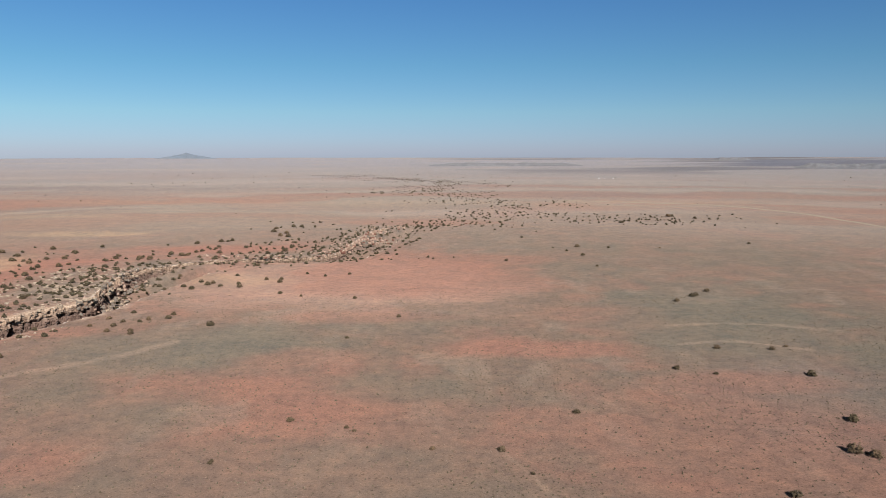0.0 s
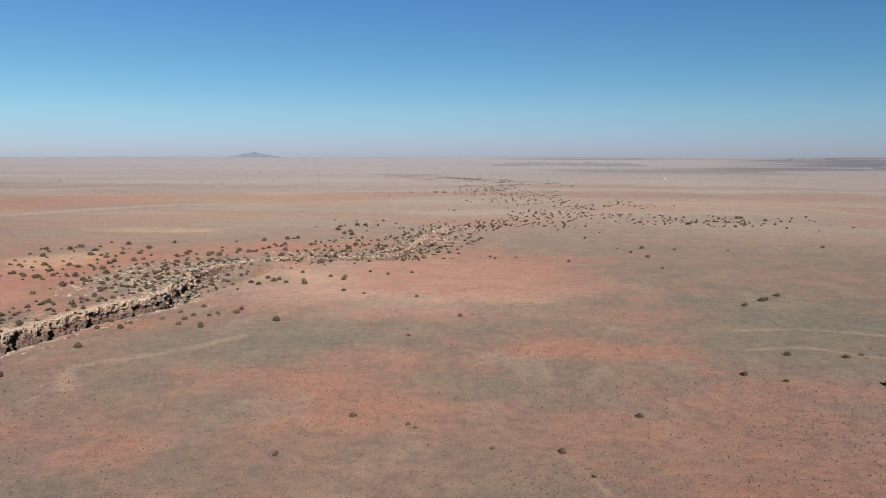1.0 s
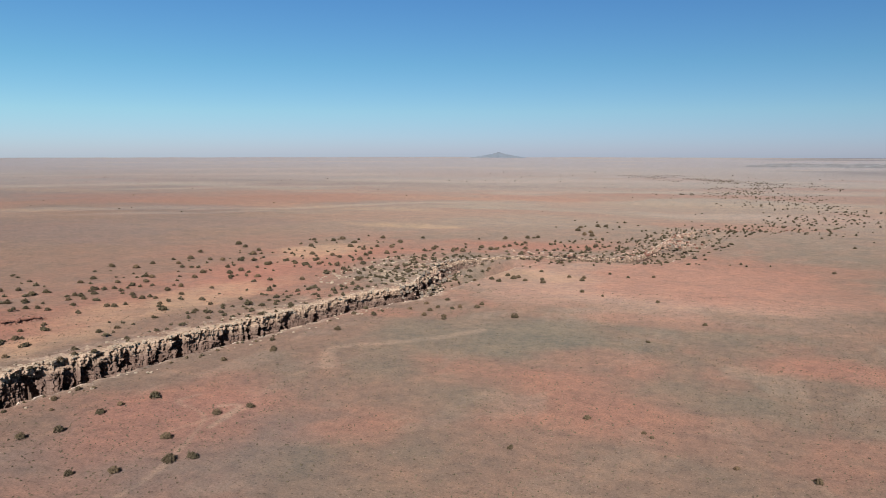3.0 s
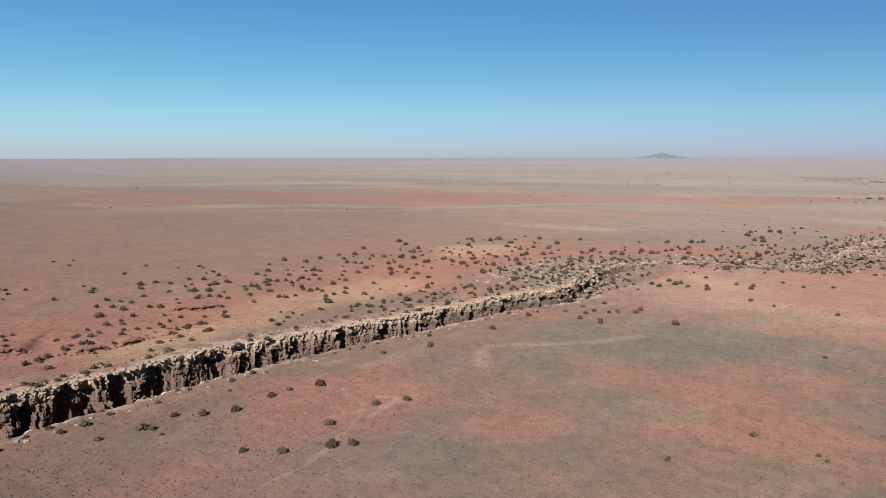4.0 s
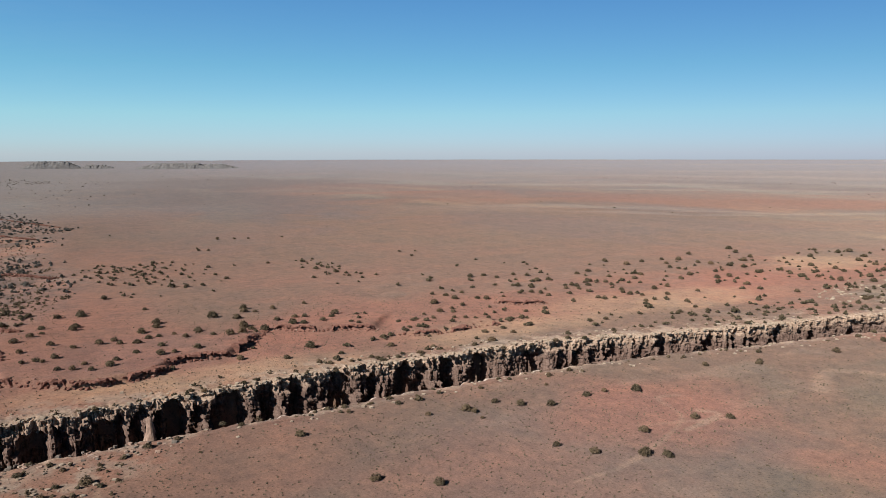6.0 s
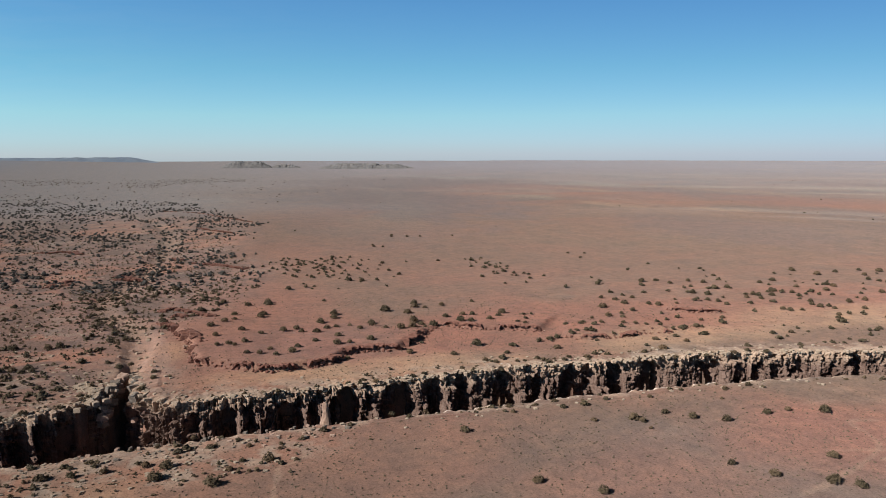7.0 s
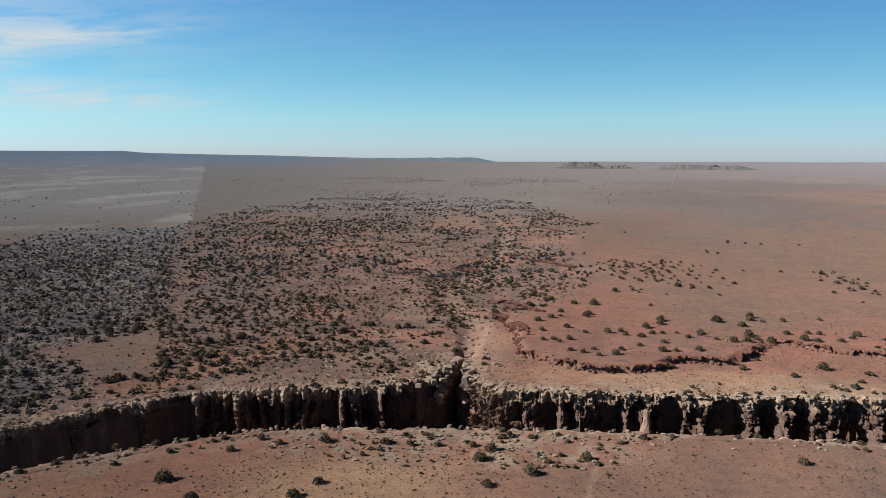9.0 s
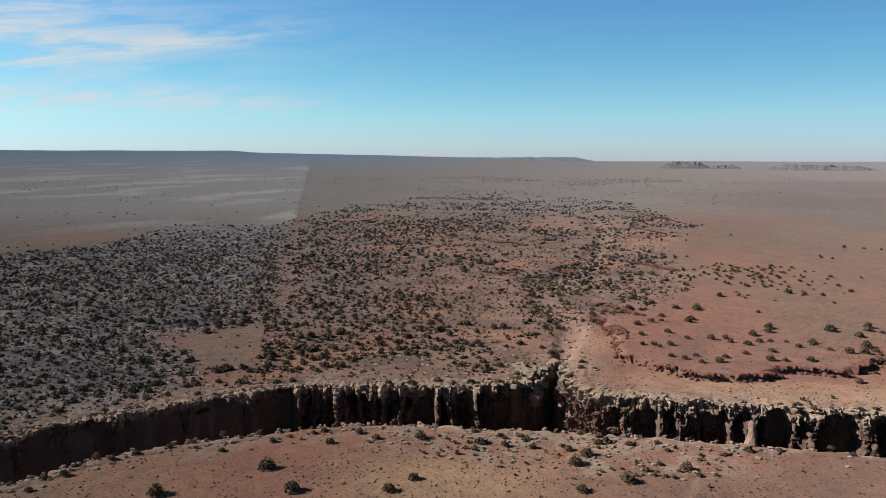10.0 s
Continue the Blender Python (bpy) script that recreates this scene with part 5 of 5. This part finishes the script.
# lone shrubs over the wide plain
def plain_value(x, y):
    r = np.hypot(x, y)
    az = np.degrees(np.arctan2(-x, y))
    k = (0.006 + 0.06 * step(0.60, 0.74, fbm(x, y, 160, 391, 3))) * step(560, 900, r) + 0.02 * step(70, 90, az) + 0.5 * step(96, 104, az) * step(1000, 500, r) * step(0.55, 0.7, fbm(x, y, 70, 393, 3)) + 0.06 * step(88, 96, az)
    k = k + 0.8 * step(82, 88, az) * step(108, 100, az) * step(900, 1100, r) * step(2300, 1900, r) * step(0.45, 0.62, fbm(x * 0.6, y, 110, 395, 3))
    return k * step(430, 560, r) * step(2300, 1800, r) * (az > -34) * (az < 140) * np.where((az < 60) & (r < 560), 0.3, 1)


x_, y_, local = scatter((-2200, -1500, 1200, 2200), 17.0, plain_value, 397)
sz = local.uniform(1.1, 2.3, len(x_)) * np.interp(np.hypot(x_, y_), [500, 2000], [0.9, 1.6])
stuff_mesh("far_shrubs", x_, y_, sz, FAR_SHRUBS, LEAF, "lone dark shrubs dotted over the distant plain", "shrubs", seed=7, rounded=True)


# low dry tufts and stones over the near ground
def tuft_value(x, y):
    r, az = np.hypot(x, y), np.degrees(np.arctan2(-x, y))
    k = 0.30 + 0.7 * step(0.42, 0.66, fbm(x, y, 24, 401, 4)) + 0.6 * step(1.2, 0.6, np.hypot((x + 136) / 24, (y + 28) / 30))
    ok = (r > 118) & (r < 330) & (az > -34) & (az < 138)
    return k * ok * clear_of_canyon(x, y, 1.5) * np.interp(r, [118, 200, 330], [1, 0.7, 0.3])


x_, y_, local = scatter((-330, -240, 190, 330), 1.2, tuft_value, 403)
stuff_mesh("dry_tufts", x_, y_, 0.18 + 0.36 * local.random(len(x_)) ** 2.0, TUFTS, STRAW, "small dry grey-brown tufts on desert soil", "dry grass", z=base_height(x_, y_), seed=8)


# ---------------------------------------------------------------- rocks
def stone_shape(seed, squash=0.6):
    """An angular block: a jittered, bevelled box of unit size."""
    local = np.random.default_rng(seed)
    bm = bmesh.new()
    bmesh.ops.create_cube(bm, size=1.0)
    bmesh.ops.bevel(bm, geom=bm.edges[:], offset=0.09, segments=1, affect='EDGES')
    for v in bm.verts:
        v.co += Vector(local.normal(0, 0.07, 3))
        v.co.z *= squash
    bmesh.ops.recalc_face_normals(bm, faces=bm.faces)
    me = bpy.data.meshes.new("stone")
    bm.to_mesh(me)
    bm.free()
    return me


def stone_set(mat, seed, squash):
    made = []
    for k in range(7):
        me = stone_shape(seed + k, squash)
        me.materials.append(mat)
        made.append(me)
    return made


PALE_STONES, RED_STONES, PINK_STONES = stone_set(PALE, 501, 0.62), stone_set(RED, 521, 0.7), stone_set(PINK, 531, 0.85)
DUSK_STONES = stone_set(DUSK, 537, 0.8)


def put_stone(kinds, parent, x, y, z, size, local, lean=10):
    ob = new("stone", kinds[int(local.integers(0, len(kinds)))])
    ob.parent = parent
    ob.matrix_basis = pose(x, y, z, local.uniform(-lean, lean), local.uniform(-lean, lean), local.uniform(0, 360))
    ob.scale = (size * local.uniform(0.8, 1.4), size * local.uniform(0.7, 1.1), size * local.uniform(0.7, 1.2))
    return ob


def rim_stones(wall_name, points, lo, hi, count, toward, seed, size, spread=2.2, kinds=PALE_STONES):
    local = np.random.default_rng(seed)
    line = smooth_line(points, 0.5)
    line = line[(line[:, 1] > lo) & (line[:, 1] < hi)]
    t = np.gradient(line, axis=0)
    nrm = np.c_[t[:, 1], -t[:, 0]] * toward
    nrm /= np.linalg.norm(nrm, axis=1)[:, None]
    k = np.sort(local.integers(0, len(line), count))
    p = line[k] + nrm[k] * (0.3 - np.abs(local.normal(0, spread, count)))[:, None]
    z = base_height(p[:, 0], p[:, 1]) + local.uniform(-0.1, 0.25, count)
    for (px, py), pz in zip(p.tolist(), z.tolist()):
        put_stone(kinds, bpy.data.objects[wall_name], px, py, pz, size * local.uniform(0.6, 1.5), local)


rim_stones("canyon_wall_north", FAR_NORTH, -20, 250, 290, 1, 541, 0.8)
rim_stones("canyon_wall_south", FAR_SOUTH, -130, -20, 150, 1, 547, 0.75)
rim_stones("canyon_wall_near", NEAR, -120, 30, 240, -1, 557, 0.55, 3.5, PINK_STONES + DUSK_STONES)


def build_ledge(line, rise, seed, count, lift=0.0):
    """A broken ledge of red slabs along a scarp."""
    root = tagged(new("rock_ledge", None), "broken ledge of dark red sandstone slabs on the bench", "rock ledge", "ledges on the bench", "structure")
    local = np.random.default_rng(seed)
    fine = smooth_line(line.tolist(), 0.45)
    t = np.gradient(fine, axis=0)
    for _ in range(6):
        t[1:-1] = (t[:-2] + t[1:-1] + t[2:]) / 3
    out = np.c_[t[:, 1], -t[:, 0]] / np.linalg.norm(t, axis=1)[:, None]
    n = len(fine)
    s = np.arange(n) * 0.45
    cuts = np.cumsum(local.uniform(0.4, 1.5, int(s[-1] / 0.6) + 8))
    block = local.uniform(-0.5, 1.5, len(cuts) + 1)[np.searchsorted(cuts, s)]
    thick = local.uniform(0.12, 0.38, len(cuts) + 1)[np.searchsorted(cuts, s)] * rise
    gap = step(0.34, 0.46, fbm(s, s * 0, 7, seed, 2)) * step(0, 2, s) * step(s[-1], s[-1] - 2, s)
    inner = fine - out * 2.2
    top = base_height(inner[:, 0], inner[:, 1]) + lift + 0.12 * rise * local.uniform(0, 1, len(cuts) + 1)[np.searchsorted(cuts, s)]
    sink = (1 - gap) * (rise + lift + 0.6)
    rows = []
    for o, drop in ((-3.4 - block * 0, top * 0 + 0.5 + lift), (-1.4 + block * 0, top * 0 - 0.05), (block, top * 0), (block + 0.05, thick), (block * 0.4 - 1.9, thick * 1.3), (block * 0.3 - 1.1, top * 0 + rise + lift + 0.5)):
        p = fine + out * o[:, None]
        jag = (vnoise(s / 0.5, s * 0 + 5 + len(rows), seed) - 0.5) * 0.5
        rows.append(np.c_[p, top - drop - sink + jag * (len(rows) > 0)])
    slab = fast_mesh("slab", np.vstack(rows), grid_faces(len(rows), n), RED, smooth=False)
    slab.parent = root
    t = np.gradient(line, axis=0)
    nrm = np.c_[t[:, 1], -t[:, 0]]
    nrm /= np.linalg.norm(nrm, axis=1)[:, None]
    k = local.integers(1, len(line) - 1, count)
    p = line[k] + nrm[k] * local.normal(0.2, 0.7, count)[:, None]
    z = base_height(p[:, 0], p[:, 1]) + local.uniform(0.0, 0.35, count)
    for (px, py), pz in zip(p.tolist(), z.tolist()):
        put_stone(RED_STONES if local.random() < 0.97 else PINK_STONES, root, px, py, pz, rise * local.uniform(0.18, 0.5), local, 30)


for k, (line, rise) in enumerate(ledge_lines):
    build_ledge(line, rise, 561 + k, (280, 80, 80, 60)[k])
for k, line in enumerate(([(-520, -94), (-513, -67)], [(-380, -68), (-387, -54)], [(-396, -40), (-392, -24)], [(-860, -30), (-810, 11), (-690, 52)], [(-650, 4), (-605, 30)], [(-438, -2), (-406, 28)])):
    build_ledge(smooth_line(line, 1.5), 3.2, 581 + k, (36, 24, 28, 60, 40, 40)[k])

for k, line in enumerate(([(-404, -40), (-399, -33), (-384, -23)], [(-466, -12), (-456, -9), (-458, -4)], [(-438, -2), (-426, 11), (-403, 25)], [(-660, 3), (-628, 15), (-603, 29)], [(-296, -11), (-295, -7), (-291, -4)], [(-261, -5), (-253, -2), (-242, 1)], [(-511, -86), (-517, -77), (-500, -64)], [(-380, -66), (-388, -61), (-399, -55)], [(-304, -14), (-308, -9), (-287, 6)])):
    build_ledge(smooth_line(line, 1.5), 2.0, 701 + k, (34, 18, 44, 40, 16, 26, 30, 30, 30)[k], 0.7)

# small loose stones: pale ones by the rims and on the rocky slope at the bend, and over the whole near plain
def small_stones(seed, count=6):
    made = []
    for k in range(count):
        me = stone_shape(seed + k, 0.6)
        me.calc_loop_triangles()
        v = np.array([tuple(q.co) for q in me.vertices])
        made.append((v, np.array([tuple(q.vertices) for q in me.loop_triangles])))
        bpy.data.meshes.remove(me)
    return made


LOOSE = small_stones(621)


def pale_value(x, y):
    d1 = np.minimum(line_distance(x, y, far_south)[0], line_distance(x, y, far_north)[0])
    d3 = line_distance(x, y, near_line)[0]
    k = 0.30 * step(14, 3, d1) * (y < 330) + 0.30 * step(9, 2, d3) * (y < 260)
    k = np.maximum(k, 0.5 * step(1.15, 0.5, np.hypot((x + 153) / 14, (y + 18) / 44)) * step(0.4, 0.6, fbm(x, y, 6, 631, 3)))
    k = np.maximum(k, 0.28 * step(1.1, 0.5, np.hypot((x + 172) / 34, (y - 345) / 60)) * step(0.35, 0.6, fbm(x, y, 9, 633, 3)))
    return k * clear_of_canyon(x, y, 0.5)


x_, y_, local = scatter((-235, -150, -95, 410), 1.7, pale_value, 637)
sz = local.uniform(0.25, 0.9, len(x_)) * np.where(y_ > 280, 1.6, 1)
stuff_mesh("loose_stones", x_, y_, sz, LOOSE, STONY, "small pale broken stones scattered along the canyon rims", "stones", z=base_height(x_, y_) + 0.08, seed=11)


def pebble_value(x, y):
    r, az = np.hypot(x, y), np.degrees(np.arctan2(-x, y))
    return 0.55 * step(0.45, 0.7, fbm(x, y, 30, 641, 4)) * ((r > 118) & (r < 240) & (az > -34) & (az < 138)) * np.interp(r, [118, 240], [1, 0.4]) * clear_of_canyon(x, y, 3)


PEBBLES = [(np.array([(0.5, 0, 0), (-0.3, 0.45, 0), (-0.35, -0.4, 0), (0.05, 0.02, 0.5)]), np.array([(0, 1, 3), (1, 2, 3), (2, 0, 3)]))]
x_, y_, local = scatter((-240, -240, 190, 240), 0.95, pebble_value, 643)
stuff_mesh("pebbles", x_, y_, local.uniform(0.12, 0.28, len(x_)), PEBBLES, GRIT, "small pale stones strewn over the desert soil", "stones", z=base_height(x_, y_), seed=12)

# a fall of large blocks where the canyon bends
jumble = tagged(new("fallen_blocks", None), "jumble of large fallen sandstone blocks at the canyon bend", "boulders", kind="structure")
local = np.random.default_rng(651)
bend = smooth_line([(-146, 292), (-143, 300), (-148, 322), (-153, 345), (-157, 368), (-155, 384)], 0.5)
t_ = np.gradient(bend, axis=0)
n_ = np.c_[t_[:, 1], -t_[:, 0]] / np.linalg.norm(t_, axis=1)[:, None]
k_ = local.integers(0, len(bend), 150)
out_ = local.uniform(-3, 7, 150)
p = bend[k_] + n_[k_] * out_[:, None]
z = np.where(out_ < 0, base_height(p[:, 0], p[:, 1]), -1.3 * out_ - 0.6 + local.normal(0, 0.8, 150))
for (px, py), pz in zip(p.tolist(), z.tolist()):
    put_stone((PALE_STONES, PINK_STONES, DUSK_STONES, DUSK_STONES, DUSK_STONES)[int(local.integers(0, 5))], jumble, px, py, pz, local.uniform(0.5, 1.5), local, 35)

# pale flecks of bare rock between the shrubs of the southern land
def fleck_value(x, y):
    k = soft_inside(x, y, DENSE, 10) * 0.75 * step(0.42, 0.6, fbm(x, y, 12, 661, 3)) + soft_inside(x, y, BASIN, 10) * 0.22 * step(0.5, 0.65, fbm(x, y, 18, 663, 3))
    return k * clear_of_canyon(x, y, 2) * np.interp(np.hypot(x, y), [200, 520], [1, 0.3]) * np.where(inside(x, y, FLAT), 0, 1)


x_, y_, local = scatter((-560, -380, -115, 0), 1.8, fleck_value, 667)
stuff_mesh("rock_flecks", x_, y_, local.uniform(0.8, 2.6, len(x_)), PEBBLES, PALE, "pale flecks of bare rock between dark shrubs", "stones", z=ground_height(x_, y_), flat=0.25, seed=13)

# boulders in the wash
wash_root = tagged(new("wash_boulders", None), "pale boulders lying along the sandy side wash", "boulders", kind="structure")
local = np.random.default_rng(601)
p = wash_line[(local.uniform(0.01, 0.16, 44) * (len(wash_line) - 1)).astype(int)] + local.normal(0, 3.6, (44, 2))
z = ground_height(p[:, 0], p[:, 1]) + 0.1
for (px, py), pz in zip(p.tolist(), z.tolist()):
    put_stone(PALE_STONES if local.random() < 0.5 else PINK_STONES, wash_root, px, py, pz, local.uniform(0.5, 1.4), local, 15)


for _ in range(46):
    a = local.uniform(0, 1)
    put_stone(PALE_STONES, wash_root, -216 + 18 * a + local.normal(0, 3), -32 + 8 * a + local.normal(0, 2.2), 0.0, local.uniform(0.7, 2.0), local, 8)

# broken rock on both sides of the slot where the wash drops into the canyon
for _ in range(70):
    a = local.uniform(0, 1)
    side = -23.8 + 3.6 * a - local.uniform(0, 1.2) if local.random() < 0.6 else -17.6 + local.uniform(0, 1.0)
    put_stone(DUSK_STONES if local.random() < 0.5 else PINK_STONES, wash_root, -199 - 21 * a, side, -local.uniform(0, 8) * (1 - a) + 0.1, local.uniform(0.9, 2.2), local, 14)

# bedrock that crops out on the slope above the upper canyon
outcrop = tagged(new("bedrock_outcrop", None), "pinkish broken bedrock slope above the upper canyon", "rock outcrop", kind="structure")
local = np.random.default_rng(655)
for (ax, ay), (bx, by), count, wide in (((-74, 440), (-44, 520), 120, 8), ((-60, 500), (-48, 585), 60, 7), ((-150, 436), (-70, 432), 50, 5), ((-48, 590), (60, 640), 24, 8)):
    for _ in range(count):
        a = local.uniform(0, 1)
        px, py = ax + (bx - ax) * a + local.normal(0, wide), ay + (by - ay) * a + local.normal(0, wide)
        pz = float(base_height(np.array([px]), np.array([py]))[0])
        put_stone(PINK_STONES if local.random() < 0.6 else (RED_STONES if local.random() < 0.6 else DUSK_STONES), outcrop, px, py, pz, local.uniform(0.6, 1.7), local, 18)


def build_pillar():
    """A free-standing sandstone pillar in front of the wall."""
    local = np.random.default_rng(611)
    rows, cols = 34, 14
    z = np.linspace(-19, -1.0, rows)
    a = np.arange(cols) * 2 * math.pi / cols
    Z, A = np.meshgrid(z, a, indexing='ij')
    rad = np.interp(Z, [-19, -12, -7, -5, -3.4, -2.2, -1.2, -1], [2.6, 1.7, 1.25, 0.95, 0.75, 0.62, 0.6, 0.25]) * (1 + 0.45 * (vnoise(A * 2, Z / 0.9, 5) - 0.5) + 0.4 * (vnoise(A * 0.9, Z / 2.4, 8) - 0.5))
    sway = 0.35 * (vnoise(Z * 0.5, Z * 0, 9) - 0.5)
    verts = np.stack([-183.0 + rad * np.cos(A) + sway, 28.2 + rad * np.sin(A) * 1.15 - sway, Z], -1).reshape(-1, 3)
    ob = fast_mesh("rock_pillar", verts, grid_faces(rows, cols, True), PINK, smooth=False)
    tagged(ob, "pale pinkish free-standing sandstone pillar before the canyon wall", "rock pillar")


build_pillar()


# ---------------------------------------------------------------- far hills, buttes, track and farm
def far_form(name, az, wide, r, top, mat, label, rough, flat=0.35, seed=0, category="hill", slope=1.2):
    """A low far hill: wide degrees across, its top at height top; flat: how table-like it is."""
    cols, rows = 70, 12
    u, v = np.meshgrid(np.linspace(-1, 1, cols), np.linspace(-1, 1, rows), indexing='ij')
    prof = np.clip((1 - np.abs(u) ** slope) / (1 - flat * 0.9), 0, 1) * np.clip((1 - v ** 2) * 1.6, 0, 1)
    jag = 1 + rough * (fbm(u * 9 + seed, v * 3, 1.0, seed, 4) - 0.5) * 2
    A = np.radians(az) - u * np.radians(wide) / 2
    R = r + v * 110
    x, y = -R * np.sin(A), R * np.cos(A)
    g = base_height(x.ravel(), y.ravel()).reshape(x.shape)
    z = g - 3 + (top - g + 3) * prof * np.clip(jag, 0, 1.3)
    ob = fast_mesh(name, np.stack([x, y, z], -1).reshape(-1, 3), grid_faces(cols, rows), mat, smooth=False)
    return tagged(ob, label, category)


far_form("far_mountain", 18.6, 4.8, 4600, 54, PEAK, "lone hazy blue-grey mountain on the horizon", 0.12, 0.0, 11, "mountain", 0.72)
far_form("far_butte", 85.9, 3.9, 3150, 31, BUTTE, "low rocky grey butte standing on the plain", 0.32, 0.5, 12, "butte")
far_form("far_butte", 83.2, 2.6, 3150, 18, BUTTE, "low broken rock outcrop on the plain", 0.6, 0.4, 13, "butte")
far_form("far_butte", 77.2, 7.5, 3050, 21, BUTTE, "long rocky outcrop on the plain", 0.7, 0.6, 14, "butte")
far_form("far_mesa", 98.2, 13.0, 4500, 46, HILL, "long low hazy blue-grey mesa on the horizon", 0.3, 0.7, 15, "mesa")

far_form("far_mesa", -4.7, 12.5, 3000, 14, SCARP, "thin dark scarp far out on the plain", 0.5, 0.7, 16, "mesa")
far_form("far_mesa", -28.5, 8.0, 2900, 18, SCARP, "low dark mesa far out on the plain", 0.4, 0.7, 17, "mesa")
far_form("far_mesa", -20.8, 2.6, 4000, 30, SCARP, "small flat-topped hill on the horizon", 0.2, 0.7, 18, "mesa")


def strip(name, points, width, lift, mat, label, category):
    line = smooth_line(points, 12)
    t = np.gradient(line, axis=0)
    nrm = np.c_[t[:, 1], -t[:, 0]] / np.linalg.norm(t, axis=1)[:, None]
    v = []
    for o in (-1.15, -0.85, 0.85, 1.15):
        p = line + nrm * (o * width / 2)
        v.append(np.c_[p, base_height(p[:, 0], p[:, 1]) + (lift if abs(o) < 1 else -0.3)])
    ob = fast_mesh(name, np.vstack(v), grid_faces(4, len(line)), mat)
    return tagged(ob, label, category, kind="structure")


strip("dirt_road", [(150, 930), (268, 870), (310, 835), (340, 771), (351, 674), (352, 589), (345, 470)], 5.0, 0.35, TRACK, "pale dirt road across the open plain", "road")


def build_farm_building(x, y, size, turn):
    root = tagged(new("farm_building", None), "small white farm building far out on the plain", "building", "white farm buildings")
    z = float(base_height(np.array([x]), np.array([y]))[0])
    root.matrix_basis = pose(x, y, z, 0, 0, turn)
    w, d, h = size, size * 0.5, size * 0.3
    mesh_object("wall", [(-w / 2, -d / 2, -0.5), (w / 2, -d / 2, -0.5), (w / 2, d / 2, -0.5), (-w / 2, d / 2, -0.5), (-w / 2, -d / 2, h), (w / 2, -d / 2, h), (w / 2, d / 2, h), (-w / 2, d / 2, h)],
                [(0, 1, 5, 4), (1, 2, 6, 5), (2, 3, 7, 6), (3, 0, 4, 7)], WHITE, root)
    mesh_object("roof", [(-w * 0.54, -d * 0.56, h), (w * 0.54, -d * 0.56, h), (w * 0.54, d * 0.56, h), (-w * 0.54, d * 0.56, h), (-w * 0.54, 0, h * 1.6), (w * 0.54, 0, h * 1.6)],
                [(0, 1, 5, 4), (2, 3, 4, 5), (1, 2, 5), (3, 0, 4), (3, 2, 1, 0)], WHITE, root)


WHITE = material("white_painted_metal", speckled_nodes((0.70, 0.69, 0.67), (0.82, 0.81, 0.79), 1.5), 0.6, 0.3)
for x, y, size, turn in ((341, 1662, 3.2, 10), (356, 1670, 2.2, 40), (372, 1660, 2.8, -15)):
    build_farm_building(x, y, size, turn)

# the templates themselves stand on the plain behind the hovering point
for k, kind in enumerate(SHRUB_KINDS):
    kind.matrix_basis = pose(40 + 17 * k, -150 - 23 * k, float(base_height(np.array([40.0 + 17 * k]), np.array([-150.0 - 23 * k]))[0]))
    kind.scale = (2.2, 2.2, 2.2)
